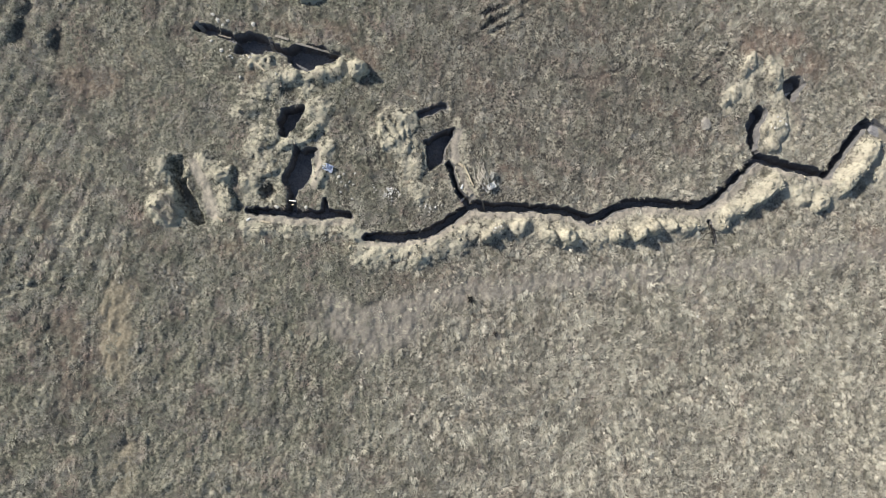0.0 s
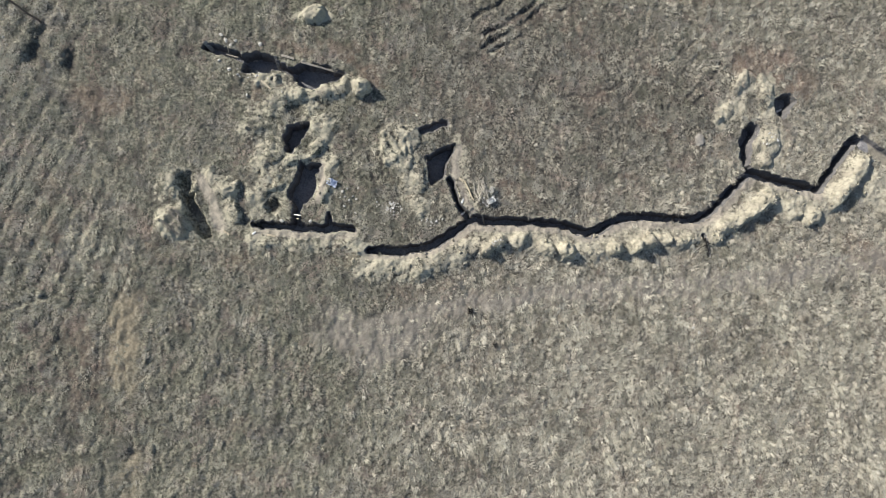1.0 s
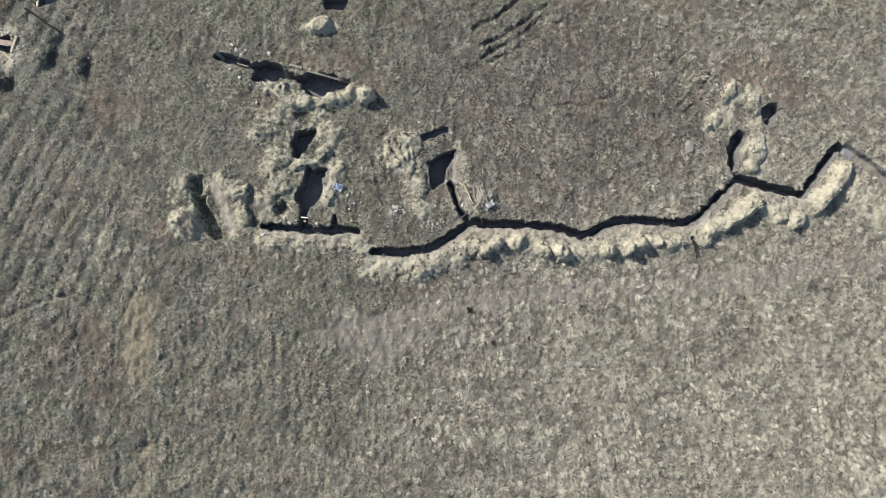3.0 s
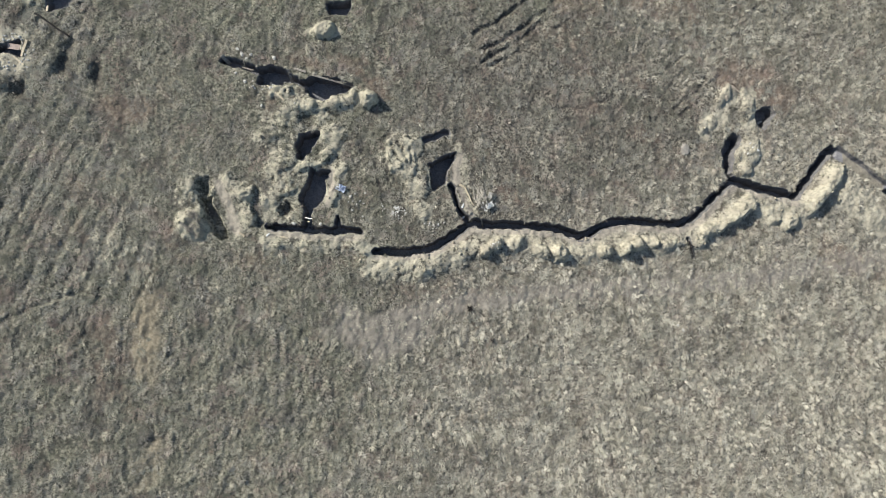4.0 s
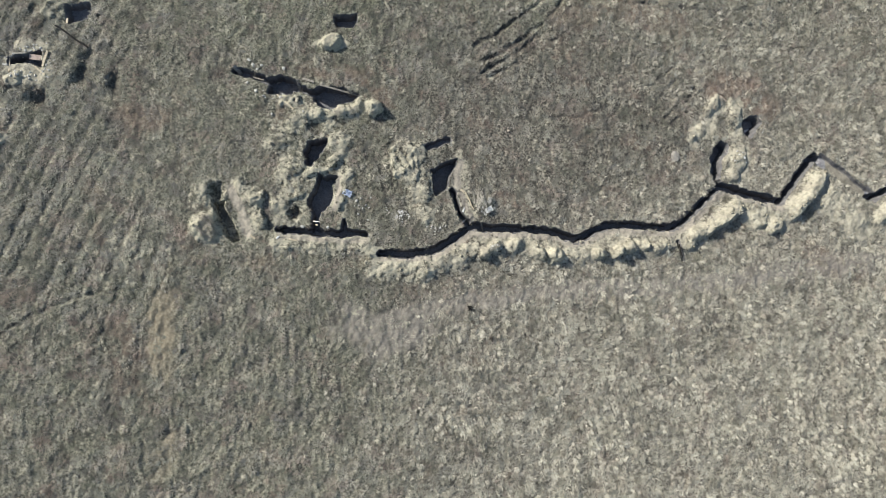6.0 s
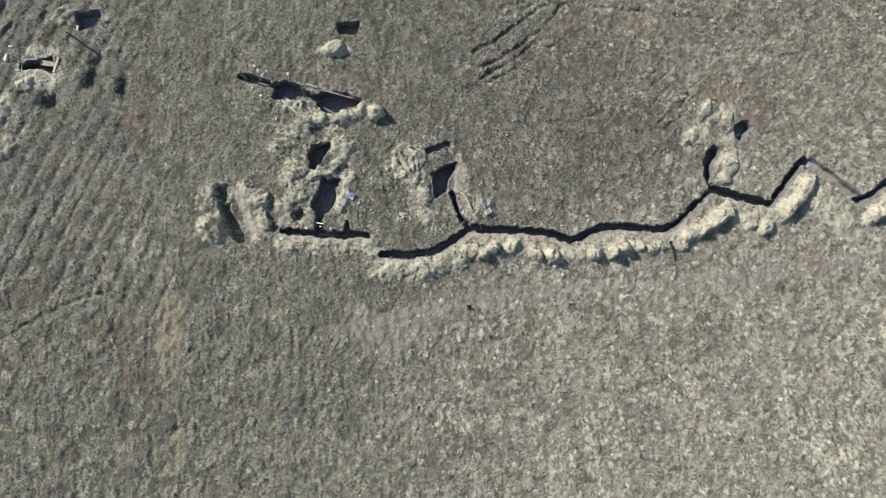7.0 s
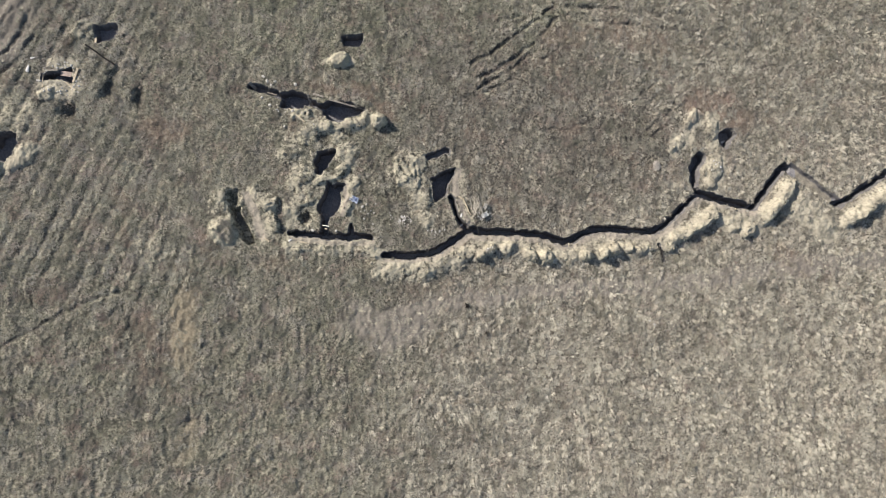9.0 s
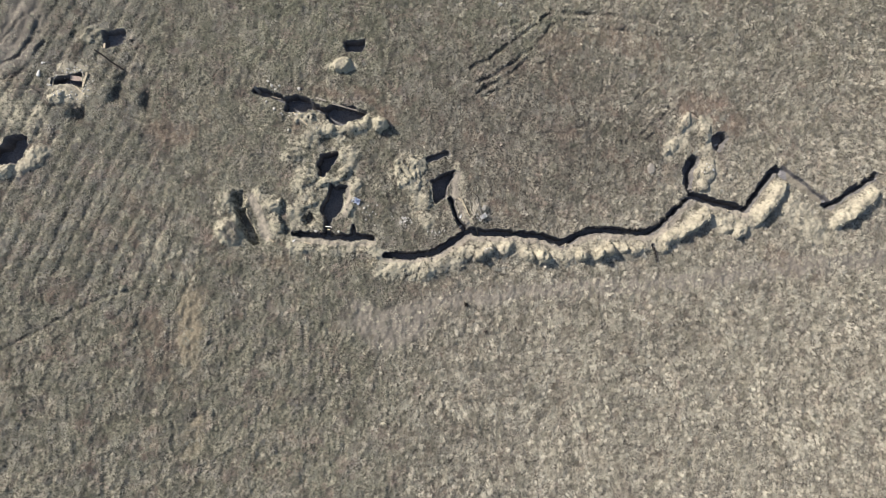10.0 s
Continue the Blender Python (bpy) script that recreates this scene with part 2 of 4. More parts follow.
dig("timbered_pit", "shallow timber-lined pit with fallen boards", "pit",
    ("area", [(-46.4, 25.5), (-44.9, 25.9), (-42.8, 26.3), (-42.8, 24.8), (-44.3, 25.0), (-46.3, 24.9)], 0.0, 1.3, 0.2))
dig("ration_pit", "small overgrown pit beside the timbered shelter", "pit",
    ("area", [(-40.3, 32.1), (-37.6, 32.5), (-37.6, 31.3), (-38.6, 30.3), (-40.1, 29.8)], 0.0, 1.1, 0.4))
dig("edge_pit", "deep pit at the edge of ploughed ground", "pit",
    ("area", [(-53.6, 16.2), (-52.0, 16.4), (-51.4, 17.7), (-50.7, 18.0), (-49.0, 17.9), (-49.4, 15.8), (-50.1, 14.3), (-53.6, 14.3)], 0.0, 1.9, 0.3))
dig("drain_gully", "narrow washed-out gully through the parapet", "gully",
    ("line", [(34.25, 4.3), (34.6, 3.2), (35.0, 2.0)], 0.14, 0.55, 0.25))
# shallow hollows: x, y, two radii, turn, depth
HOLLOWS = [(-38.1, 23.9, 1.2, 1.7, -12, 0.48), (-37.6, 25.9, 1.0, 1.0, 0, 0.3), (-34.6, 22.9, 1.0, 1.7, -15, 0.5), (-43.2, 21.1, 1.25, 1.5, -8, 0.85), (-36.9, 31.0, 0.8, 0.6, 0, 0.3), (-13.3, 7.7, 0.75, 0.9, -15, 0.75), (-11.0, 18.0, 1.1, 1.1, 0, 0.32), (-27.7, -18.3, 0.75, 0.6, 0, 0.25), (-16.1, 6.2, 0.5, 1.0, 20, 0.35)]

# ---- the plan: heaps ----
# parapets: label, points, half width, height
RIDGES = []


def bank(label, half, height, *points):
    RIDGES.append((label, points, half, height))


bank("low grassed parapet of thrown-up loess", 2, 0.34, (-3.6, 0.9), (2.4, 1.0), (6.2, 2.2), (8.8, 3.6))
bank("uneven parapet of pale loess along the trench", 2.1, 0.26, (8.8, 3.7), (15.3, 3.6), (19.0, 2.6), (22.1, 3.2), (26.6, 3.7), (33.0, 3.9), (36.0, 4.9))
bank("steep parapet ridge of fresh yellow loess", 1.6, 0.82, (37.0, 5.2), (39.0, 6.3), (42.2, 8.4))
bank("low spread of pale loess beside the trench", 1.9, 0.26, (43.0, 8.9), (47.5, 7.6), (49.8, 8.2))
bank("steep parapet ridge of fresh yellow loess", 1.5, 0.82, (50.2, 8.3), (52.0, 10.3), (53.7, 12.6))
bank("broad flattened spread of pale loess", 2.2, 0.3, (55.2, 10.8), (57.6, 8.4), (59.2, 7.2))
bank("steep parapet ridge of fresh yellow loess", 1.6, 0.82, (62.2, 7.8), (65.0, 9.4), (68.0, 11.7))
bank("low parapet of trampled soil by the straight trench", 1.6, 0.22, (-14.6, 3.9), (-10.0, 3.7), (-5.0, 3.6), (-3.6, 2.4))
bank("clay bank beside the long pit", 0.9, 0.22, (-7.2, 12.4), (-7.3, 10.6), (-7.8, 8.8))
bank("clay bank between two pits", 0.9, 0.24, (-11.6, 12.8), (-9.6, 13.0), (-8.2, 14.5))
bank("bank of clay clods below the shelter trench", 1.1, 0.3, (-14.6, 21.3), (-11.8, 20.0), (-8.0, 19.6), (-5.2, 20.9))
bank("bank of worn clay beside the emplacement", 0.9, 0.3, (-19.6, 11.2), (-18.4, 9.4), (-17.0, 6.4))
# single heaps: x, y, two radii, turn, height
PARAPET_HEAPS = [(11.1, 3.6, 1.0, 0.9, 20, 0.7), (9.8, 2.9, 1.1, 0.8, -30, 0.6), (13.3, 3.6, 1.1, 1.0, 0, 0.5), (15.9, 3.1, 0.7, 1.3, 30, 0.6), (16.7, 2.7, 0.6, 1.1, 30, 0.7), (18.6, 2.5, 1.1, 0.95, 20, 0.9), (24.1, 2.9, 0.9, 1.1, 30, 0.75), (26.4, 3.3, 1.0, 0.9, 0, 0.8), (28.0, 3.6, 1.1, 1.0, 20, 0.9), (29.9, 4.0, 0.8, 1.0, 10, 0.7), (32.0, 3.7, 1.2, 1.0, 0, 0.35), (35.9, 4.2, 1.0, 1.1, 0, 0.5), (47.3, 6.5, 1.3, 1.1, -20, 0.7), (45.4, 7.3, 1.2, 1.0, 0, 0.4)]
DUGOUT_HEAPS = [(0.2, 14.3, 2.2, 1.7, 20, 0.9), (1.0, 12.4, 1.5, 1.4, 0, 0.6), (1.7, 10.2, 1.3, 1.3, 0, 0.65), (2.3, 7.5, 1.3, 1.1, 0, 0.55), (9.9, 8.7, 1.2, 0.9, 10, 0.5)]
WEST_HEAPS = [(-14.0, 13.0, 1.8, 1.2, 50, 0.65), (-13.4, 10.4, 1.5, 1.2, 60, 0.6), (-14.8, 8.7, 1.2, 1.0, 0, 0.45), (-23.4, 5.6, 1.7, 2.3, 30, 0.62), (-24.6, 9.6, 1.0, 1.3, 0, 0.4), (-18.0, 9.3, 1.2, 1.4, 20, 1.25)]
SHELTER_HEAPS = [(-13.3, 21.1, 0.9, 0.7, 20, 0.45), (-10.7, 20.0, 1.0, 0.7, -10, 0.5), (-7.6, 20.3, 0.8, 0.9, 30, 0.55), (-5.7, 21.1, 0.7, 0.8, 0, 0.45), (-15.6, 16.3, 1.5, 1.2, 0, 0.35), (-8.0, 16.2, 1.2, 1.7, 20, 0.7), (-13.2, 18.4, 1.4, 1.1, 0, 0.5), (-8.9, 18.4, 1.0, 0.8, 0, 0.4), (-3.8, 20.5, 1.0, 1.2, 30, 0.95)]
FOXHOLE_HEAPS = [(39.5, 22.0, 0.9, 1.6, -10, 0.42), (37.4, 18.4, 1.6, 1.0, 35, 0.3), (42.5, 20.6, 1.2, 2.2, 12, 0.36), (42.6, 14.8, 1.5, 1.9, 0, 0.4), (42.0, 12.9, 0.9, 0.9, 0, 0.4)]
FAR_HEAPS = [(-9.2, 28.8, 1.5, 0.95, 15, 0.62), (-47.6, 15.3, 1.2, 1.5, -30, 1.0), (-51.4, 13.2, 1.5, 0.9, 0, 0.8), (-49.0, 14.0, 1.0, 0.9, 0, 0.6), (-45.6, 22.9, 1.2, 0.8, 0, 0.4), (-41.6, 31.4, 1.5, 1.2, 30, 0.35), (73.0, 17.0, 1.8, 1.2, 30, 0.7)]
HEAPS = PARAPET_HEAPS + DUGOUT_HEAPS + WEST_HEAPS + SHELTER_HEAPS + FOXHOLE_HEAPS + FAR_HEAPS

# ---- the ground sheet ----
def spaced(stops, grow):
    """Coordinates with the given steps between stops, then widening out to the horizon."""
    out = [stops[0][0]]
    for (a, step), (b, _) in zip(stops, stops[1:]):
        n = max(1, round((b - a) / step))
        out += [a + (b - a) * k / n for k in range(1, n + 1)]
    for sign in (-1, 1):
        edge, step = (out[0] if sign < 0 else out[-1]), 0.6
        while abs(edge) < 2600:
            edge, step = edge + sign * step, step * grow
            out.insert(0, edge) if sign < 0 else out.append(edge)
    return np.array(out)


XS = spaced([(-55, 0.12), (75, 0.12)], 1.45)
YS = spaced([(-36, 0.22), (-1.6, 0.12), (34.5, 0.22), (46, 0.3)], 1.45)
X, Y = np.meshgrid(XS, YS)
near = ramp(-np.hypot(X - 8, Y - 4), -140, -90)


def furrow_field(x, y):
    """How strongly the old plough furrows show, 0 to 1."""
    return ramp(-(x + 0.25 * y + 25 + 5 * fbm(x, y, 14, 31, 2)), -3, 5) * ramp(y + 0.1 * x, -10, -2)


def furrow_wave(x, y):
    across = 0.90 * x - 0.43 * y - 0.0012 * (y - 20) ** 2 + 0.5 * fbm(x, y, 20, 41, 2)
    return np.sin(across * 2 * math.pi / 1.95) + 0.35 * np.sin(across * 4 * math.pi / 1.95 + 1.0)


def streak(x, y, seed):
    """Long thin streaks along y, where the field was once mown in rows."""
    return fbm(x + 0.05 * y + 0.4 * fbm(x, y, 9, seed + 3, 2), 0.2 * y, 0.62, seed, 2, 0.6) * (1 - furrow_field(x, y))


FURROW = furrow_field(X, Y) * (0.5 + 0.5 * ramp(fbm(X, Y, 7.0, 47, 3), -0.3, 0.25))
WX, WY = X + 0.36 * fbm(X, Y, 1.3, 3, 4, 0.6) * near, Y + 0.36 * fbm(X, Y, 1.3, 5, 4, 0.6) * near
TUSSOCK = 1 + 0.6 * ramp(-X, -12, 14) * ramp(-Y, -4, 5)
BASE = (0.5 * fbm(X, Y, 22, 1, 3) + TUSSOCK * (0.11 * fbm(X, Y, 2.2, 2, 2, 0.5) + 0.135 * fbm(1.25 * X, 0.85 * Y, 0.85, 4, 2, 0.65) + 0.07 * streak(X, Y, 151) / TUSSOCK)) * near + FURROW * 0.085 * furrow_wave(X, Y) * near

# wheel ruts and old lines: points, half width, depth
RUTS = []


def rut(half, depth, *points):
    RUTS.append((points, half, depth))


rut(0.22, 0.34, (8.6, 29.1), (11.4, 30.7), (14.0, 32.7), (17.7, 35.5), (20.0, 37.6))
rut(0.2, 0.32, (9.5, 26.8), (13.2, 29.1), (17.0, 32.0))
rut(0.18, 0.28, (9.5, 25.7), (13.6, 28.0), (16.6, 30.5))
rut(0.15, 0.24, (10.2, 25.2), (14.3, 27.0))
rut(0.16, 0.26, (18.0, 33.2), (20.9, 36.4))
rut(0.14, 0.2, (15.2, 35.0), (16.3, 35.8))
rut(0.15, 0.22, (18.5, 30.0), (20.2, 31.2))
rut(0.14, 0.2, (11.8, 35.1), (15.2, 35.9))
rut(0.16, 0.2, (30.4, 23.7), (34.8, 27.3))
rut(0.15, 0.18, (31.5, 21.8), (34.7, 25.0))
rut(0.2, 0.26, (-51.0, -9.3), (-44.0, -5.2), (-38.0, -2.4), (-33.0, -1.4))
rut(0.18, 0.26, (22.0, 37.6), (30.0, 37.4), (40.0, 37.0))
rut(0.15, 0.16, (24.0, 35.6), (32.0, 35.3), (42.0, 34.6))
rut(0.2, 0.2, (33.0, 20.2), (35.5, 22.2), (37.6, 24.4))
rut(0.16, 0.18, (33.8, 19.4), (36.4, 21.6))
rut(0.14, 0.14, (29.6, 30.0), (30.8, 36.0))
rut(0.2, 0.26, (-54.0, 27.0), (-52.5, 27.4), (-50.5, 28.6), (-49.2, 30.5), (-48.0, 33.5))
rut(0.22, 0.3, (-54.0, 25.2), (-52.4, 25.4), (-50.7, 26.0), (-49.0, 27.6), (-47.4, 30.4))
rut(0.18, 0.2, (-52.6, 30.2), (-51.9, 31.2), (-50.0, 33.9))
rut(0.15, 0.16, (-3.6, 14.5), (-2.6, 10.0))
rut(0.15, 0.16, (-2.4, 15.0), (-1.6, 11.0))
rut(0.16, 0.14, (14.5, 21.2), (18.0, 20.2), (22.0, 20.3), (25.0, 21.4))
rut(0.14, 0.12, (14.0, 20.0), (18.0, 18.9), (22.5, 19.0))
for pts, half, depth in RUTS:
    BASE -= depth * ramp(-line_distance(WX, WY, pts), -half - 0.2, -half + 0.1) * (0.6 + fbm(X, Y, 2.0, 51, 2))
for hx, hy, ra, rb, turn, depth in HOLLOWS:
    c, s = math.cos(radians(turn)), math.sin(radians(turn))
    r = np.hypot(((1.8 * WX - 0.8 * X - hx) * c + (1.8 * WY - 0.8 * Y - hy) * s) / ra, (-(1.8 * WX - 0.8 * X - hx) * s + (1.8 * WY - 0.8 * Y - hy) * c) / rb)
    BASE -= depth * ramp(-r, -1.25, -0.25)

LUMPS, KNOBS = 1 + 0.5 * fbm(X, Y, 2.6, 71, 3), 1 + 0.45 * fbm(X, Y, 1.2, 77, 3)
SPREAD = np.zeros(X.shape)
MOUND, OWNER = np.zeros(X.shape), np.full(X.shape, -1)
PILES = []
MX, MY = X + 0.6 * fbm(X, Y, 1.9, 61, 4, 0.55) * near, Y + 0.6 * fbm(X, Y, 1.9, 65, 4, 0.55) * near


def pile(shape, label):
    global MOUND, OWNER
    shape = np.where(shape > 0.02, shape, 0)
    OWNER = np.where(shape > np.maximum(MOUND, 0.14), len(PILES), OWNER)
    MOUND = np.maximum(MOUND, shape) + 0.25 * np.minimum(MOUND, shape)
    PILES.append(label)


for label, pts, half, height in RIDGES:
    d = line_distance(WX, WY, pts, 0.8) if height > 0.8 else line_distance(MX, MY, pts, 0.4)
    SPREAD = np.maximum(SPREAD, ramp(-d, -1.25 * half, -0.65 * half))
    pile(1.25 * height * ramp(-d, -1.15 * half, -0.3) * (0.6 + 0.4 * LUMPS if height > 0.8 else LUMPS), ("parapet", label))
for hx, hy, ra, rb, turn, height in HEAPS:
    ra, rb = (1.3 * ra, 1.3 * rb) if hx < 10 and 6 < hy < 19 and hx != -18.0 else (ra, rb)
    c, s = math.cos(radians(turn)), math.sin(radians(turn))
    r = np.hypot(((MX - hx) * c + (MY - hy) * s) / (1.05 * ra), (-(MX - hx) * s + (MY - hy) * c) / (1.05 * rb))
    SPREAD = np.maximum(SPREAD, ramp(-r, -1.35, -0.6))
    r = r + 0.45 * np.maximum(0.82 * (MX - hx) - 0.57 * (MY - hy), 0) / (ra + rb) * 2
    words = "steep fresh heap" if height > 0.8 else "low weathered heap" if height < 0.5 else "lumpy heap"
    place = "beside the trench" if -4 < hx < 75 and hy < 8 else "among dug pits" if hx < 12 else "near the foxhole"
    pile((0.5 if hx < 10 and 6 < hy < 19 else 1.45 if hx > 8 and hy < 5 else 1.1) * height * np.clip(1.15 - r * r, 0, 1) ** 0.75 * KNOBS, ("soil_mound", words + " of pale loess " + place))
for pts in ([(-1.3, 15.2), (-0.2, 13.4)], [(-0.5, 15.5), (0.5, 13.5)], [(0.9, 15.0), (1.2, 13.0)], [(1.9, 13.0), (1.2, 11.0)]):
    MOUND -= 0.2 * ramp(-line_distance(WX, WY, pts), -0.3, -0.05) * ramp(MOUND, 0.1, 0.4)
MOUND = np.maximum(MOUND, 0)
CLODS = MOUND * (0.4 * fbm(X, Y, 1.4, 81, 3, 0.5)) + ramp(MOUND, 0.03, 0.25) * (0.1 + 0.07 * ramp(-X, -10, 4)) * fbm(X, Y, 0.6, 85, 2, 0.6)
HEIGHT = BASE + MOUND + CLODS
RAGGED = 0.26 * fbm(X, Y, 0.7, 93, 2, 0.7) * near
BOTTOM = 0.22 * fbm(X, Y, 1.3, 91, 3)
CUT_MASK, CUT_OWNER = np.zeros(X.shape), np.full(X.shape, -1)
for n, (_, _, _, shapes) in enumerate(CUTS):
    for kind, pts, half, depth, wall in shapes:
        d = (line_distance(0.5 * X + 0.5 * WX, 0.5 * Y + 0.5 * WY, pts) - half) if kind == "line" else outline_distance(0.3 * X + 0.7 * WX, 0.3 * Y + 0.7 * WY, pts)
        d = d + (0.25 if 0 < half < 0.18 else 1.0) * RAGGED
        m = ramp(-d, -0.06, (0.45 if wall < 0.5 else 1.0) * wall)
        bottom = -depth + BOTTOM
        HEIGHT = HEIGHT * (1 - m) + np.minimum(HEIGHT, bottom) * m
        CUT_OWNER = np.where((m > 0.01) & (m >= CUT_MASK), n, CUT_OWNER)
        CUT_MASK = np.maximum(CUT_MASK, m)

# bare subsoil: on heaps, along the trench lips, trampled strips
LIP = np.full(X.shape, 1e9)
for _, _, _, shapes in CUTS:
    for kind, pts, half, depth, wall in shapes:
        LIP = np.minimum(LIP, (line_distance(X, Y, pts) - half) if kind == "line" else np.abs(outline_distance(X, Y, pts)))
SOIL = np.clip(0.57 * SPREAD + 0.4 * ramp(MOUND, 0.1, 0.6) + 0.45 * ramp(MOUND, 0.5, 1.0) + 0.3 * ramp(-LIP, -1.0, -0.15), 0, 1.45)
TROD_EAST = [([(42.9, 22.4), (42.6, 18.6)], 1.4, 1.2),
            ([(39.6, 22.8), (39.7, 20.8)], 1.1, 1.2),
            ([(36.9, 17.2), (37.4, 19.2), (39.5, 19.4)], 1.4, 1.1),
            ([(43.2, 15.8), (43.0, 13.4)], 1.9, 1.0),
            ([(54.0, 10.4), (56.8, 8.2), (59.0, 6.4)], 2.6, 1.7),
            ([(43.8, 7.3), (48.5, 6.6)], 1.5, 1.5),
            ([(7.5, 8.0), (8.8, 7.4), (6.9, 11.5), (6.5, 15.2)], 0.7, 0.6),
            ([(38.0, 19.0), (40.2, 22.0), (42.6, 21.6), (43.0, 19.0), (42.5, 14.5)], 2.0, 0.62),
            ([(0.3, 14.0), (1.4, 10.5), (2.2, 7.5)], 2.4, 0.68),
            ([(7.2, 14.3), (7.4, 11.0)], 0.7, 0.75)]
TROD_MIDDLE = [([(-20.8, 11.2), (-19.2, 8.2), (-18.4, 5.0)], 1.5, 0.6),
            ([(-15.0, 17.0), (-13.5, 12.5), (-12.6, 10.5), (-13.5, 7.0)], 3.2, 0.56),
            ([(-8.2, 17.0), (-7.4, 12.0), (-7.6, 8.0)], 1.5, 0.62),
            ([(-8.3, 12.3), (-8.2, 9.0)], 0.9, 0.75),
            ([(-13.0, 20.5), (-9.0, 19.0), (-6.0, 20.0)], 2.0, 0.6),
            ([(-24.5, 8.5), (-22.5, 3.0)], 1.6, 0.45)]
TROD_WEST = [([(-10.2, 29.0), (-8.2, 28.8)], 1.3, 1.3),
            ([(-53.5, 23.5), (-51.0, 21.5), (-48.5, 20.0)], 4.2, 0.58),
            ([(-51.6, 13.2), (-49.0, 14.3), (-46.9, 16.0)], 1.4, 1.4),
            ([(-33.0, 4.0), (-32.3, 1.2)], 2.3, 0.42),
            ([(-39.5, 31.0), (-40.5, 28.0), (-45.0, 24.5)], 2.4, 0.3),
            ([(-45.5, 27.0), (-42.6, 27.0)], 1.2, 0.9),
            ([(-45.8, 24.0), (-43.0, 24.2)], 2.0, 1.4),
            ([(-44.0, 23.0), (-43.0, 27.5)], 2.6, 0.4)]
TRAMPLED = TROD_EAST + TROD_MIDDLE + TROD_WEST
for pts, half, amount in TRAMPLED:
    SOIL = np.maximum(SOIL, amount * ramp(-line_distance(MX, MY, pts), -half, -half * 0.3))
OCHRE = 0.75 * ramp(-line_distance(MX, MY, [(-28.3, -1.7), (-28.2, -9.7), (-27.6, -16.5), (-28.0, -22.0)]), -2.4, -0.6) * (0.6 + 1.0 * fbm(X, Y, 4.0, 101, 3))
OCHRE = np.clip(OCHRE, 0, 1)
# near-black layer: dark earth patches, darker ruts and furrow troughs, shade in hollows
LOAM_AND_SHADE = np.zeros(X.shape)
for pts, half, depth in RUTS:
    LOAM_AND_SHADE = np.maximum(LOAM_AND_SHADE, 0.75 * ramp(-line_distance(WX, WY, pts), -half - 0.15, -half + 0.1) * ramp(fbm(X, Y, 1.6, 55, 2), -0.25, 0.1))
# shade painted into the hollows, stronger with depth
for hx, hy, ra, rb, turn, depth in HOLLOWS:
    LOAM_AND_SHADE = np.maximum(LOAM_AND_SHADE, min(0.58, 1.2 * depth) * ramp(-np.hypot((MX - hx) / ra, (MY - hy) / rb), -1.15, -0.5))
LOAM_AND_SHADE = np.maximum(LOAM_AND_SHADE, 0.35 * ramp(-line_distance(MX, MY, [(-56, 33.5), (-50.5, 31.0), (-47.0, 35.0)]), -3.0, -0.8))
LOAM_AND_SHADE = np.maximum(LOAM_AND_SHADE, 0.4 * ramp(-line_distance(MX, MY, [(-34.5, -6.5), (-32.5, -9.0), (-32.0, -12.0)]), -2.6, -0.8))
LOAM_AND_SHADE = np.maximum(LOAM_AND_SHADE, 0.16 * FURROW * ramp(-furrow_wave(X, Y), 0.3, 1.1))
GREEN = np.clip(0.5 * ramp(-X, -12, 10) + 0.6 * ramp(Y, 24, 34) * ramp(X, -30, -20) * (0.4 + 0.6 * ramp(-np.hypot((X - 16) / 14, (Y - 36) / 7), -1, -0.4)), 0, 1)
GREEN *= 1 - 0.8 * np.maximum(ramp(-np.hypot(X + 44.4, Y - 24.8), -4.0, -2.2), ramp(-np.hypot(X + 49, Y - 14.3), -4.5, -2.5))
RUST = np.zeros(X.shape)
for pts, half, amount in (([(40.5, 24.8), (44.5, 23.8), (46.5, 22.0)], 3.2, 0.9), ([(20.0, 33.0), (26.0, 34.5), (34.0, 33.0)], 3.0, 0.5), ([(52.0, 3.2), (58.0, 0.5)], 2.6, 0.6), ([(-12.0, 25.5), (-4.0, 24.5), (-2.5, 21.5)], 1.6, 0.7), ([(-14.8, 21.0), (-15.6, 18.5)], 1.0, 0.6),
                           ([(-33.5, 19.5), (-29.0, 18.5)], 2.4, 0.7), ([(-36.0, 4.0), (-36.5, 10.0)], 1.8, 0.6), ([(-33.0, -6.0), (-31.5, -14.0)], 2.2, 0.7), ([(-26.0, 6.5), (-25.8, 2.0)], 1.2, 0.6), ([(-18.0, 2.0), (-12.0, 0.5)], 1.5, 0.4)):
    RUST = np.maximum(RUST, amount * ramp(-line_distance(MX, MY, pts), -half, -0.3 * half))
RUST *= ramp(fbm(X, Y, 2.4, 141, 4, 0.65), -0.35, 0.1)
WORN = np.maximum(0.7 * ramp(-line_distance(MX, MY, [(-8.2, -6.6), (6.0, -3.2), (18.3, -2.1), (37.4, -1.0), (55.4, 1.4), (75, 3.5)]), -2.0, -0.4), 0.75 * ramp(-line_distance(MX, MY, [(-6.5, -5.0), (-3.0, -8.5), (2.0, -5.5)]), -3.2, -0.8))
WORN = np.maximum(WORN, 0.8 * ramp(-line_distance(MX, MY, [(-56, 29), (-51.5, 29.0), (-49.5, 34.0)]), -3.6, -1.6))

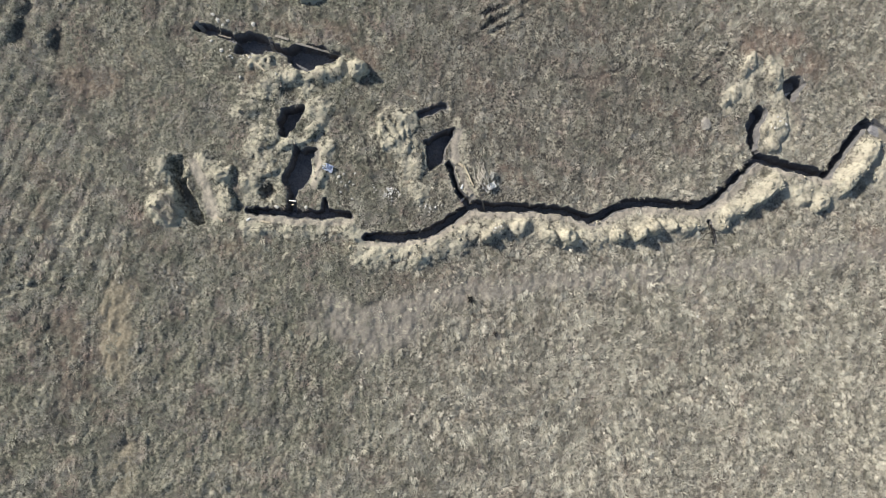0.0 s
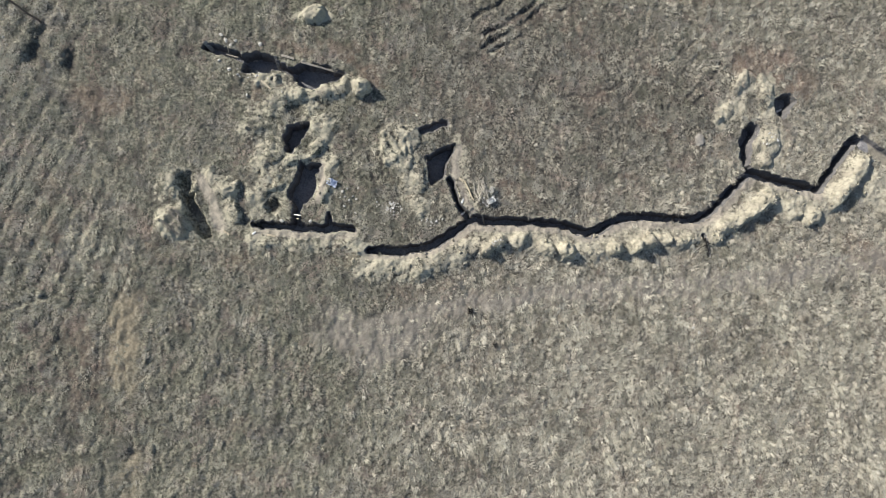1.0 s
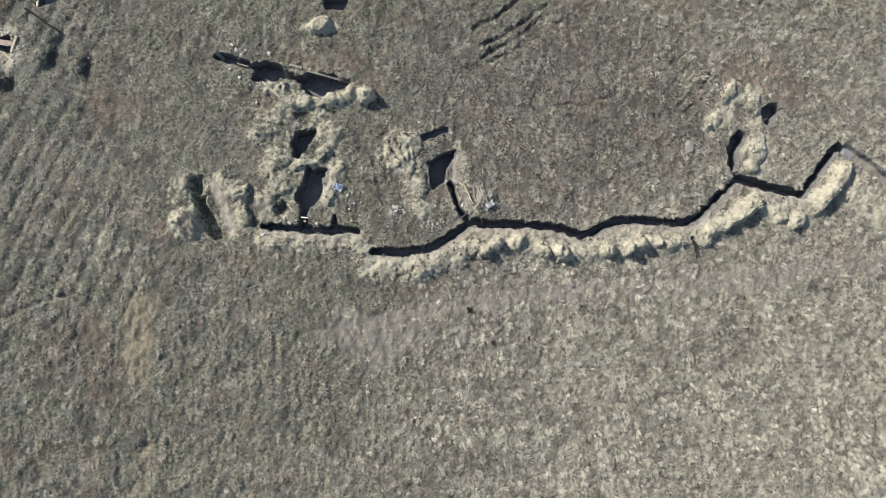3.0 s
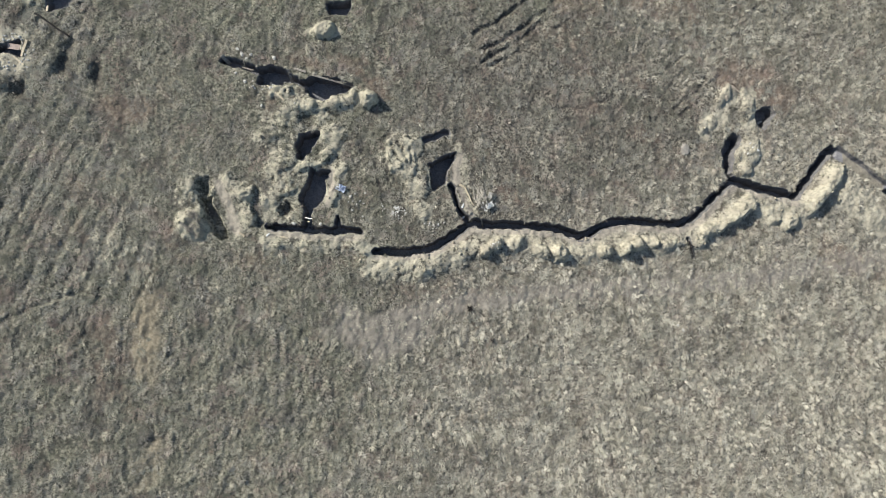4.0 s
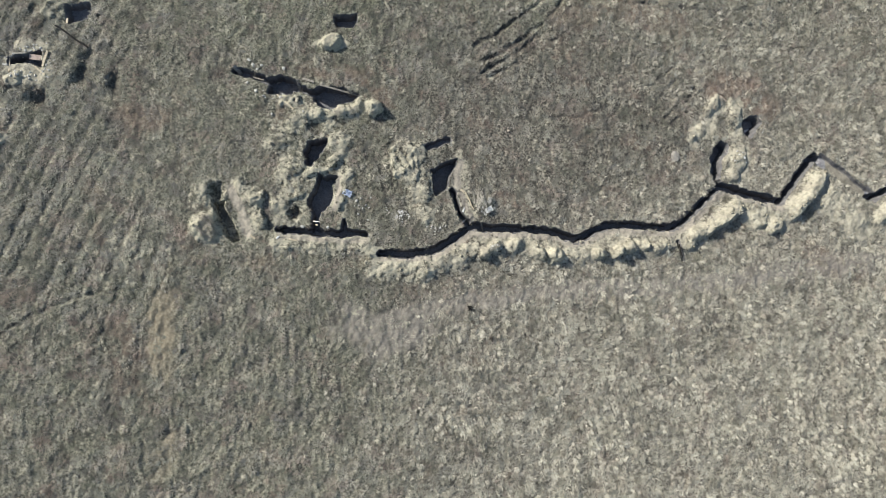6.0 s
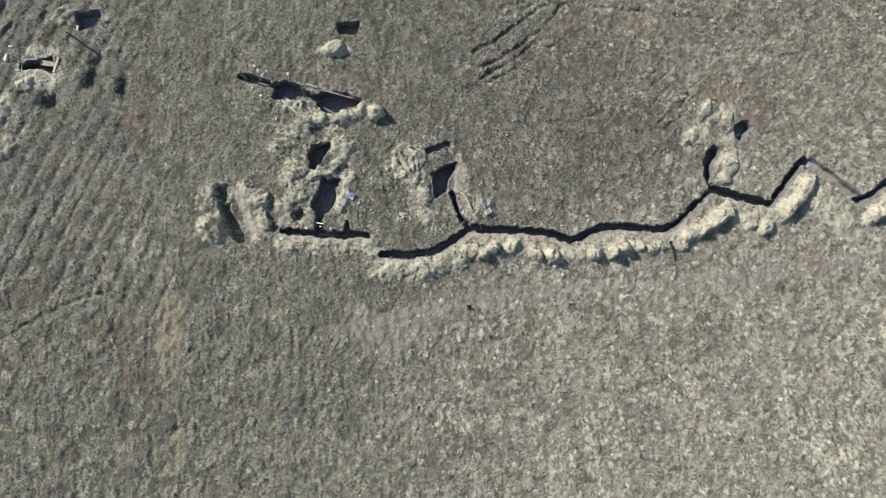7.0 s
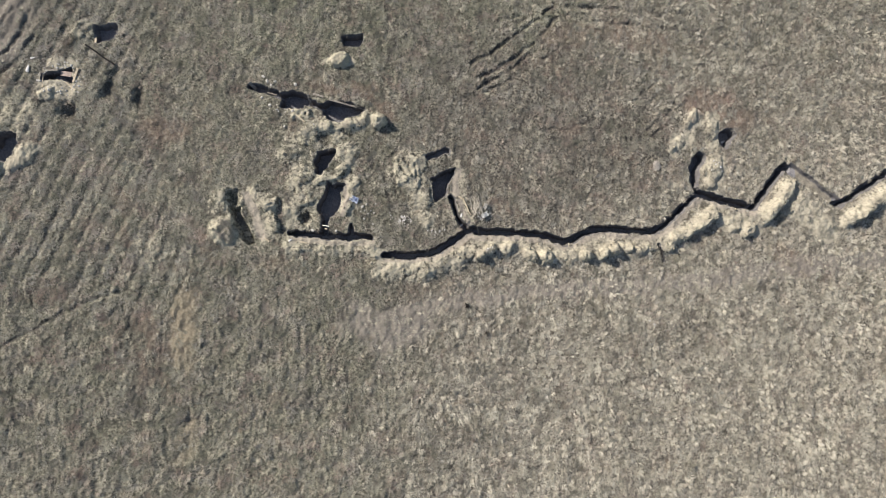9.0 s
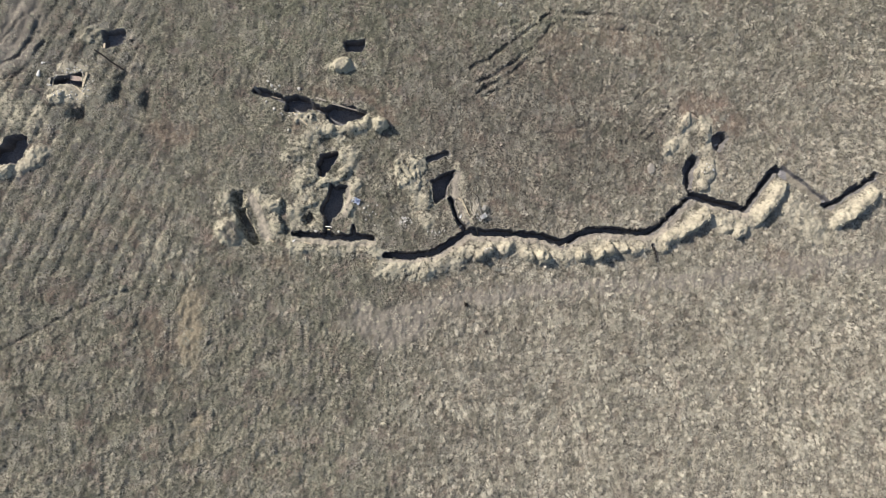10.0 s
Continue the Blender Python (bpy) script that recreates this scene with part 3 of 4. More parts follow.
def straw_zone(x, y):
    return np.maximum(ramp(0.55 * x - y + 4 * fbm(x, y, 9, 111, 3), 0, 12) * ramp(x, -14, 14), 0.6 * ramp(0.5 * x + y + 6 * fbm(x, y, 9, 113, 3), 36, 50))


def matted(x, y):
    """A flattened patch of pale fibrous grass west of the emplacement."""
    return ramp(-np.hypot((x + 31.5) / 5.2, (y - 1.2) / 3.6) - 0.35 * fbm(x, y, 2.5, 117, 3), -1.0, -0.4)


# seamless normals from the slopes of the whole sheet
SLOPE_Y, SLOPE_X = np.gradient(HEIGHT, YS, XS)
NORMAL = np.stack([-SLOPE_X, -SLOPE_Y, np.ones(X.shape)], -1)
NORMAL /= np.linalg.norm(NORMAL, axis=-1, keepdims=True)
POINTS = np.stack([X, Y, HEIGHT], -1).reshape(-1, 3)
NORMAL = NORMAL.reshape(-1, 3)
TROD = 0.8 * ramp(-line_distance(WX, WY, [(-3.0, 2.2), (3.2, 2.5), (5.7, 3.7), (7.9, 5.3), (11.8, 5.3), (16.0, 5.25), (18.4, 4.8), (21.1, 3.9), (23.6, 4.9), (25.2, 5.75), (33.4, 5.45), (35.4, 6.2), (40.4, 10.9), (43.5, 10.0), (48.2, 8.9)]), -0.62, -0.3)
TROD = np.maximum(TROD, 0.6 * ramp(-line_distance(WX, WY, [(-15.0, 4.75), (-12.8, 4.7), (-9.9, 4.5), (-4.9, 4.45)]), -0.5, -0.25))
for pts, half, amount in (([(-20.7, 10.4), (-19.7, 7.9), (-18.9, 5.2)], 0.85, 0.75), ([(-8.3, 12.0), (-8.2, 9.6), (-8.7, 8.2)], 0.5, 0.8), ([(6.8, 14.2), (6.3, 12.4), (6.3, 10.9)], 0.5, 0.85), ([(6.7, 10.2), (7.2, 9.0), (8.2, 6.9)], 0.4, 0.75)):
    TROD = np.maximum(TROD, amount * ramp(-line_distance(WX, WY, pts), -half, -0.4 * half))
LAYERS = {"trod": TROD.ravel(), "soil": SOIL.ravel(), "ochre": OCHRE.ravel(), "loam_and_shade": LOAM_AND_SHADE.ravel(), "green": GREEN.ravel(), "rust": RUST.ravel(), "worn": WORN.ravel(), "straw": np.maximum.reduce([straw_zone(X, Y), 0.6 * ramp(-Y, 9, 22), 0.6 * furrow_field(X, Y), 0.9 * matted(X, Y), 0.4 * ramp(-X, 5, 20)]).ravel()}
rows_n, cols_n = X.shape
corner = (np.arange(rows_n - 1)[:, None] * cols_n + np.arange(cols_n - 1)[None, :])
QUADS = np.stack([corner, corner + 1, corner + cols_n + 1, corner + cols_n], -1).reshape(-1, 4)


def mesh_from(name, points, faces, size):
    me = bpy.data.meshes.new(name)
    me.vertices.add(len(points))
    me.vertices.foreach_set("co", np.ascontiguousarray(points, np.float32).ravel())
    me.loops.add(faces.size)
    me.loops.foreach_set("vertex_index", np.ascontiguousarray(faces, np.int32).ravel())
    me.polygons.add(len(faces))
    me.polygons.foreach_set("loop_start", np.arange(0, faces.size, size, dtype=np.int32))
    me.update(calc_edges=True)
    return me


def sheet_piece(name, which, material, parent=None):
    """The chosen quads of the ground sheet as one mesh object."""
    faces = QUADS[which]
    used, flat = np.unique(faces, return_inverse=True)
    me = mesh_from(name, POINTS[used], flat.reshape(-1, 4), 4)
    for key, values in LAYERS.items():
        me.attributes.new(key, "FLOAT", "POINT").data.foreach_set("value", values[used].astype(np.float32))
    me.polygons.foreach_set("use_smooth", np.ones(len(faces), bool))
    me.normals_split_custom_set_from_vertices(NORMAL[used])
    me.materials.append(material)
    ob = new(name, me)
    ob.parent = parent
    return ob


cut_of = CUT_OWNER.ravel()[QUADS].max(1)
deep = CUT_MASK.ravel()[QUADS].min(1)
shallow = (HEIGHT.ravel()[QUADS].mean(1) > -0.75) & (X.ravel()[QUADS].mean(1) > 50)
between = (X.ravel()[QUADS].mean(1) > 54.9) & (X.ravel()[QUADS].mean(1) < 60.3) | (X.ravel()[QUADS].mean(1) > 69.3)
far_east = X.ravel()[QUADS].mean(1) > 65
pile_of = np.where(cut_of >= 0, -1, OWNER.ravel()[QUADS].max(1))
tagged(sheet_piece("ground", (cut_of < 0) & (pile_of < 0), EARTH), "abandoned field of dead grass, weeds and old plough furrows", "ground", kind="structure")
for n, (name, label, category, _) in enumerate(CUTS):
    thing = tagged(new(name), label, category)
    floor_from = 0.3 if name == "gun_emplacement" else 2.0 if name in ("washed_slot", "drain_gully") else 0.93
    own, low_of = cut_of == n, np.zeros(len(cut_of), bool)
    if name == "zigzag_trench":
        low_of = own & shallow & between
        for side in (far_east, ~far_east):
            sheet_piece("shallow_wall", low_of & (deep < 0.55) & side, EARTH, thing)
            sheet_piece("shallow_floor", low_of & (deep >= 0.55) & side, TRODDEN, thing)
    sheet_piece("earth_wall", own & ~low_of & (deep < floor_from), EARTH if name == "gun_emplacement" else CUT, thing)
    bottom_of = own & ~low_of & (deep >= floor_from)
    if bottom_of.any():
        sheet_piece("floor", bottom_of, EARTH if name == "gun_emplacement" else FLOOR, thing)
for n, (name, label) in enumerate(PILES):
    if (pile_of == n).sum() > 12:
        tagged(sheet_piece(name, pile_of == n, EARTH), label, "spoil heap" if name == "soil_mound" else "parapet", "spoil thrown up from the diggings")


# ---- grass ----
def sheet_value(grid, x, y):
    i, j = np.clip(np.searchsorted(XS, x) - 1, 0, len(XS) - 2), np.clip(np.searchsorted(YS, y) - 1, 0, len(YS) - 2)
    a, b = (x - XS[i]) / (XS[i + 1] - XS[i]), (y - YS[j]) / (YS[j + 1] - YS[j])
    return (grid[j, i] * (1 - a) + grid[j, i + 1] * a) * (1 - b) + (grid[j + 1, i] * (1 - a) + grid[j + 1, i + 1] * a) * b


BARE = np.maximum.reduce([0.93 * ramp(SOIL, 0.25, 0.75), ramp(CUT_MASK, 0.0, 0.05), 0.85 * ramp(-LIP, -0.55, -0.2), 0.8 * ramp(OCHRE, 0.15, 0.4), ramp(LOAM_AND_SHADE, 0.2, 0.6), WORN, 0.9 * ramp(TROD, 0.2, 0.6)])


def grass(name, label, material, clumps, density, blades, length, spread, lift, thick, radiate, patchy, seed):
    """Tufts scattered over the field; density(x, y) gives 0 to 1."""
    rng = np.random.RandomState(seed)
    x, y = rng.uniform(-56, 76, clumps), rng.uniform(-35, 45, clumps)
    keep = rng.rand(clumps) < density(x, y) * (1 - sheet_value(BARE, x, y))
    x, y = x[keep], y[keep]
    n = len(x)
    size = np.clip(rng.gamma(6, 1 / 6, n), 0.35, 1.5)
    tone = np.clip(0.45 + 0.95 * fbm(x, y, 0.8, seed + 7, 2, 0.7) + patchy * fbm(x, y, 2.4, 217, 3, 0.6) + 0.5 * streak(x, y, 151) + 0.22 * ramp(x - y, 30, 75) + 0.12 * furrow_field(x, y) * furrow_wave(x, y) + rng.normal(0, 0.12, n), 0, 1)
    lean = 0.5 * math.pi * fbm(x, y, 6, seed + 100, 3) - 1.7 + math.pi * (rng.rand(n) < 0.5) + rng.normal(0, 0.3, n)
    fan = rng.rand(n) < radiate
    k = np.repeat(np.arange(n), np.maximum(3, (blades * size).astype(int)))
    m = len(k)
    off = rng.rand(m) ** 0.5 * spread * size[k]
    at = rng.uniform(0, 2 * math.pi, m)
    turn = np.where(fan[k], at + rng.normal(0, 0.3, m), lean[k] + rng.normal(0, 0.45, m))
    rx, ry = x[k] + off * np.cos(at), y[k] + off * np.sin(at)
    long = length * size[k] ** 0.6 * rng.uniform(0.45, 1.15, m)
    rise = radians(lift) * rng.uniform(0.25, 1.7, m)
    rise = np.minimum(rise, radians(80))
    foot = np.stack([rx, ry, sheet_value(HEIGHT, rx, ry) - 0.01], -1)
    tip = foot + np.stack([np.cos(turn) * np.cos(rise) * long, np.sin(turn) * np.cos(rise) * long, np.sin(rise) * long + 0.02], -1)
    side = np.stack([-np.sin(turn), np.cos(turn), np.zeros(m)], -1) * (thick * rng.uniform(0.6, 1.4, m))[:, None]
    points = np.stack([foot - side, foot + side, tip], 1).reshape(-1, 3)
    me = mesh_from(name, points, np.arange(3 * m).reshape(-1, 3), 3)
    shade = np.clip(tone[k] + rng.normal(0, 0.06, m), 0, 1)
    for key, values in (("tone", shade), ("green", sheet_value(GREEN, rx, ry)), ("rust", sheet_value(RUST, rx, ry))):
        me.attributes.new(key, "FLOAT", "POINT").data.foreach_set("value", np.repeat(values, 3).astype(np.float32))
    me.materials.append(material)
    return tagged(new(name, me), label, "grass", kind="stuff")


def thin(x, y, seed):
    return (0.4 + 0.6 * ramp(fbm(x, y, 2.6, seed, 4, 0.7), -0.25, 0.2)) * (0.3 + 0.7 * ramp(fbm(x, y, 0.9, seed + 5, 2), -0.3, 0.1))


grass("straw_grass", "pale dry straw grass in radiating tufts", STRAW, 112000, lambda x, y: np.maximum((0.03 + 0.97 * straw_zone(x, y)) * thin(x, y, 121) * ramp(x, -20, 5), 0.8 * matted(x, y)), 14, 0.5, 0.2, 26, 0.036, 0.28, 0.35, 21)
grass("weed_grass", "grey-brown dead weeds in low clumps", WEED, 70000, lambda x, y: (1 - 0.7 * straw_zone(x, y)) * thin(x, y, 131) * (1 - 0.5 * furrow_field(x, y)), 21, 0.34, 0.27, 22, 0.036, 0.7, 0.8, 22)
grass("furrow_herbs", "short greyish-green herbs growing along old furrows", HERB, 56000, lambda x, y: furrow_field(x, y) * (0.15 + 0.8 * ramp(furrow_wave(x, y), -0.6, 0.6)) + 0.05, 20, 0.31, 0.27, 21, 0.036, 0.7, 0.7, 23)

# ---- loose things ----
GREY_WOOD = plain_material("weathered_wood", (0.33, 0.30, 0.25), (0.20, 0.175, 0.14), 0.85, 5.0, 0.0, (1, 1, 1))
PALE_WOOD = plain_material("fresh_wood", (0.50, 0.43, 0.31), (0.36, 0.30, 0.21), 0.8, 5.0)
RED_WOOD = plain_material("faded_red_wood", (0.40, 0.315, 0.265), (0.27, 0.21, 0.175), 0.85, 4.0)
DARK_WOOD = plain_material("dark_bark", (0.024, 0.021, 0.019), (0.014, 0.012, 0.011), 0.9, 8.0)
TWIG = plain_material("dry_twigs", (0.44, 0.41, 0.35), (0.28, 0.255, 0.21), 0.9, 9.0)
GREY_STONE = plain_material("grey_stone", (0.3, 0.276, 0.24), (0.2, 0.184, 0.158), 0.9, 3.0)
CHALK = plain_material("pale_stone", (0.52, 0.50, 0.45), (0.36, 0.34, 0.30), 0.9, 4.0)
WHITE_CLOTH = plain_material("white_sacking", (0.70, 0.69, 0.66), (0.5, 0.485, 0.45), 0.85, 5.0)
BLUE_CLOTH = plain_material("blue_white_sheeting", (0.55, 0.58, 0.64), (0.26, 0.32, 0.46), 0.6, 0.9)
DICE = random.Random(5)


def gz(x, y):
    return float(sheet_value(HEIGHT, np.array([x]), np.array([y]))[0])


def part(name, bm, material, parent=None, label=""):
    me = bpy.data.meshes.new(name)
    bm.to_mesh(me)
    bm.free()
    me.materials.append(material)
    ob = new(name, me)
    ob.parent = parent
    return tagged(ob, label) if label else ob


def board_shape(length, width, thick):
    """A sawn board along x with worn edges, a slight warp and split ends."""
    bm = bmesh.new()
    bmesh.ops.create_cube(bm, size=1, matrix=Matrix.Diagonal((length, width, thick, 1)))
    bmesh.ops.subdivide_edges(bm, edges=[e for e in bm.edges if abs(e.verts[0].co.x - e.verts[1].co.x) > length / 2], cuts=4)
    bow, twist = DICE.uniform(-0.03, 0.03) * length, DICE.uniform(-0.12, 0.12)
    for v in bm.verts:
        s = 2 * v.co.x / length
        v.co.z += bow * (1 - s * s) + twist * s * v.co.y
        if abs(s) > 0.99:
            v.co.x += DICE.uniform(-0.04, 0.02) * length * 0.5
    bmesh.ops.bevel(bm, geom=list(bm.edges), offset=min(thick, width) * 0.12, segments=1, affect="EDGES")
    return bm


def rod_shape(points, radius, tip, sides=6):
    """A crooked tapered stick through the given points."""
    bm = bmesh.new()
    rings = []
    for n, p in enumerate(points):
        ahead = (Vector(points[min(n + 1, len(points) - 1)]) - Vector(points[max(n - 1, 0)])).normalized()
        a = ahead.orthogonal().normalized()
        b = ahead.cross(a)
        rad = (radius + (tip - radius) * n / (len(points) - 1)) * DICE.uniform(0.85, 1.15)
        rings.append([bm.verts.new(Vector(p) + rad * (math.cos(k * 2 * math.pi / sides) * a + math.sin(k * 2 * math.pi / sides) * b)) for k in range(sides)])
    for lower, upper in zip(rings, rings[1:]):
        for k in range(sides):
            bm.faces.new((lower[k], lower[(k + 1) % sides], upper[(k + 1) % sides], upper[k]))
    bm.faces.new(rings[0][::-1]), bm.faces.new(rings[-1])
    return bm


def lump_shape(rx, ry, rz, rough, seed, rounds=2):
    """A rounded irregular lump, flatter below."""
    bm = bmesh.new()
    bmesh.ops.create_icosphere(bm, subdivisions=rounds, radius=1)
    for v in bm.verts:
        k = 1 + rough * noise.noise(v.co * 1.3 + Vector((seed, 0, 0))) + 0.4 * rough * noise.noise(v.co * 3.1 + Vector((0, seed, 0)))
        v.co = Vector((v.co.x * rx * k, v.co.y * ry * k, max(v.co.z, -0.5) * rz * k))
    return bm


def lie(p, q, lift):
    """The pose of something along x that lies from p to q on the ground."""
    a, b = Vector((*p, gz(*p) + lift)), Vector((*q, gz(*q) + lift))
    return Matrix.Translation((a + b) / 2) @ (b - a).to_track_quat("X", "Z").to_matrix().to_4x4(), (b - a).length


def board(p, q, width, thick, material, label, group="", lift=0.03):
    m, length = lie(p, q, lift + thick / 2)
    ob = part("board", board_shape(length, width, thick), material)
    ob.matrix_world = m
    return tagged(ob, label, "board", group)


def log(p, q, radius, material, label, name="log", lift=0.0):
    m, length = lie(p, q, radius + lift)
    pts = [((k / 5 - 0.5) * length, DICE.uniform(-0.04, 0.04) * length * 0.5, DICE.uniform(-0.02, 0.02)) for k in range(6)]
    ob = part(name, rod_shape(pts, radius, radius * 0.7, 8), material)
    ob.matrix_world = m
    return tagged(ob, label, "log")


def stone(x, y, size, label="pale broken stone lying in the grass", material=None, flat=0.6, name="stone"):
    ob = part(name, lump_shape(size, size * DICE.uniform(0.6, 0.95), size * flat, 0.55, DICE.random() * 50), material or CHALK)
    ob.matrix_world = pose(x, y, gz(x, y) + 0.2 * size * flat, DICE.uniform(-12, 12), DICE.uniform(-12, 12), DICE.uniform(0, 360))
    return tagged(ob, label, "stone", "stones strewn about the diggings")


def sack(x, y, length, turn, label, material=None, lift=0.0):
    bm = bmesh.new()
    bmesh.ops.create_icosphere(bm, subdivisions=3, radius=1)
    for v in bm.verts:
        c = v.co.copy()
        pinch = 1 - 0.42 * (c.x + 1)
        fold = 0.05 * math.sin(9 * c.y + 5 * c.x) + 0.12 * noise.noise(c * 2.4 + Vector((x, y, 0)))
        v.co = Vector((math.copysign(abs(c.x) ** 0.7, c.x) * length / 2, math.copysign(abs(c.y) ** 0.75, c.y) * length * 0.3 * pinch * (1 + fold), c.z * length * 0.14 * pinch * (1 + fold)))
    ob = part("sack", bm, material or WHITE_CLOTH)
    ob.matrix_world = pose(x, y, gz(x, y) + length * 0.11 + lift, 4, -4, turn)
    return tagged(ob, label, "sack")


def sheet(x, y, long, wide, turn, material, name, label, category, crumple=0.3):
    """Crumpled cloth or sheeting with a little thickness."""
    bm = bmesh.new()
    bmesh.ops.create_grid(bm, x_segments=14, y_segments=10, size=0.5)
    for v in bm.verts:
        u = Vector((v.co.x * 5 + x, v.co.y * 5, 0.3))
        v.co = Vector((v.co.x * long * (1 - 0.25 * noise.noise(u * 0.6)), v.co.y * wide * (1 - 0.3 * noise.noise(u * 0.5 + Vector((7, 0, 0)))), crumple * (abs(noise.noise(u)) + 0.4 * noise.noise(u * 2.3)) + 0.05))
    bmesh.ops.solidify(bm, geom=bm.faces[:], thickness=0.012)
    ob = part(name, bm, material)
    ob.matrix_world = pose(x, y, gz(x, y) + 0.04, 0, 0, turn)
    return tagged(ob, label, category)


def brush_pile(x, y, rx, ry, turn, count, length, material, label, cross=90.0, thick=0.03):
    """Cut branches laid over one another; each branch is a part."""
    base = gz(x, y)
    thing = tagged(new("brush_pile"), label, "brush pile")
    thing.location = (x, y, base)
    c, s = math.cos(radians(turn)), math.sin(radians(turn))
    for n in range(count):
        u, v = DICE.uniform(-rx, rx), DICE.uniform(-ry, ry)
        px, py = c * u - s * v, s * u + c * v
        way = radians(turn + (cross if n % 3 == 0 else 0) + DICE.gauss(0, 16))
        half = length * DICE.uniform(0.3, 0.6)
        pts = []
        for k in range(5):
            t = (k / 4 - 0.5) * 2 * half
            qx, qy = px + t * math.cos(way) + DICE.uniform(-0.05, 0.05), py + t * math.sin(way) + DICE.uniform(-0.05, 0.05)
            pts.append((qx, qy, gz(x + qx, y + qy) - base + 0.05 + 0.10 * (n % 4) + DICE.uniform(-0.02, 0.05)))
        part("branch", rod_shape(pts, thick, thick * 0.4, 5), material, thing)
    return thing


def shrub(x, y, size, material, label, count=26):
    """A leafless shrub: crooked stems fanning out from one root, each with side twigs."""
    thing = tagged(new("shrub"), label, "shrub")
    thing.location = (x, y, gz(x, y))
    for n in range(count):
        way, rise = DICE.uniform(0, 2 * math.pi), radians(DICE.uniform(25, 80))
        pts = [Vector((0.05 * math.cos(way), 0.05 * math.sin(way), -0.03))]
        for k in range(4):
            step = size * DICE.uniform(0.18, 0.3)
            pts.append(pts[-1] + step * Vector((math.cos(way) * math.cos(rise), math.sin(way) * math.cos(rise), math.sin(rise))))
            way, rise = way + DICE.gauss(0, 0.35), rise + DICE.gauss(-0.1, 0.2)
        stem = part("stem", rod_shape([tuple(p) for p in pts], 0.03, 0.012, 5), material, thing)
        for p in pts[2:4]:
            for _ in range(2):
                a = DICE.uniform(0, 2 * math.pi)
                end = p + size * 0.25 * Vector((math.cos(a), math.sin(a), 0.5))
                part("twig", rod_shape([tuple(p), tuple((p + end) / 2 + Vector((0, 0, 0.03))), tuple(end)], 0.014, 0.007, 4), material, stem)
    return thing


# shelter trench: roof timbers and rubble
board((-10.5, 23.35), (-6.0, 22.45), 0.22, 0.09, GREY_WOOD, "long weathered beam along the rim of the shelter trench")
board((-20.75, 25.35), (-20.1, 24.7), 0.45, 0.08, GREY_WOOD, "broad grey board standing out at the trench end", lift=0.15)
board((-13.25, 23.95), (-12.95, 22.7), 0.32, 0.1, GREY_WOOD, "grey board bridging the narrow part of the shelter trench", lift=0.1)
board((-15.6, 22.0), (-13.6, 20.2), 0.14, 0.06, PALE_WOOD, "thin pale lath on loose clay")
board((-12.6, 24.1), (-11.2, 23.7), 0.25, 0.07, GREY_WOOD, "short weathered board beside the shelter trench")
for sx, sy, size in [(-18.5, 25.6, 0.26), (-17.5, 25.6, 0.22), (-14.9, 25.3, 0.24), (-18.1, 22.4, 0.24), (-12.4, 19.9, 0.2), (-16.2, 19.6, 0.18), (-15.2, 21.7, 0.2), (-19.0, 26.2, 0.2), (-18.0, 25.1, 0.16), (-17.2, 21.8, 0.18), (-19.2, 23.4, 0.16)]:
    stone(sx, sy, size)
log((-18.6, 24.25), (-17.3, 23.9), 0.12, GREY_WOOD, "grey log lying across the shelter trench", lift=0.5)
# straight trench and the pits above it
board((-11.2, 6.7), (-10.1, 6.4), 0.1, 0.05, WHITE_CLOTH, "whitewashed board across the neck of the pit", lift=1.6)
board((-10.9, 6.25), (-10.3, 6.05), 0.12, 0.05, PALE_WOOD, "pale lath across the neck of the pit", lift=1.7)
board((-13.9, 4.5), (-13.0, 4.3), 0.2, 0.05, PALE_WOOD, "short pale board on trampled soil")
sack(-15.2, 4.7, 0.55, 40, "white sack at the end of the straight trench")
stone(-12.4, 6.0, 0.24), stone(-9.4, 5.95, 0.2)
log((-13.6, 7.3), (-11.7, 5.95), 0.09, DARK_WOOD, "dark pole sloping down to the trench", "pole")
for (ax, ay), (bx, by) in [((-9.0, 10.7), (-8.4, 10.3)), ((-8.9, 9.3), (-8.4, 8.9)), ((-9.1, 9.9), (-8.5, 9.7))]:
    log((ax, ay), (bx, by), 0.06, GREY_WOOD, "short stake sticking out of the pit wall", "stake", 0.1)
sheet(-7.1, 10.15, 1.1, 0.75, -25, BLUE_CLOTH, "plastic_sheet", "crumpled blue and white plastic sheet on bare clay", "plastic sheet", 0.4)
for sx, sy, size in [(-6.0, 9.2, 0.2), (-5.5, 9.5, 0.15), (-4.9, 8.7, 0.16), (-4.3, 9.6, 0.14), (-5.8, 7.6, 0.15), (-4.6, 6.9, 0.14)]:
    stone(sx, sy, size)
# gun emplacement
brush_pile(-22.9, 5.5, 0.9, 1.0, -42, 26, 2.2, GREY_WOOD, "cut branches laid over the spoil heap as cover", 12, 0.05)
board((-18.5, 4.95), (-17.9, 4.5), 0.2, 0.06, PALE_WOOD, "pale broken board at the emplacement ramp")
# dugout pit, crawl trench and their rubbish
brush_pile(9.1, 9.3, 0.8, 0.75, 98, 30, 1.6, TWIG, "bundle of dry cut branches beside the crawl trench", 15, 0.045)
log((7.3, 10.4), (8.3, 8.2), 0.09, PALE_WOOD, "peeled log along the crawl trench")
board((6.7, 10.7), (7.2, 10.4), 0.25, 0.07, PALE_WOOD, "pale splintered board at the dugout corner")
sack(7.0, 8.1, 0.6, 70, "white sack stuck in the crawl trench", lift=0.75)
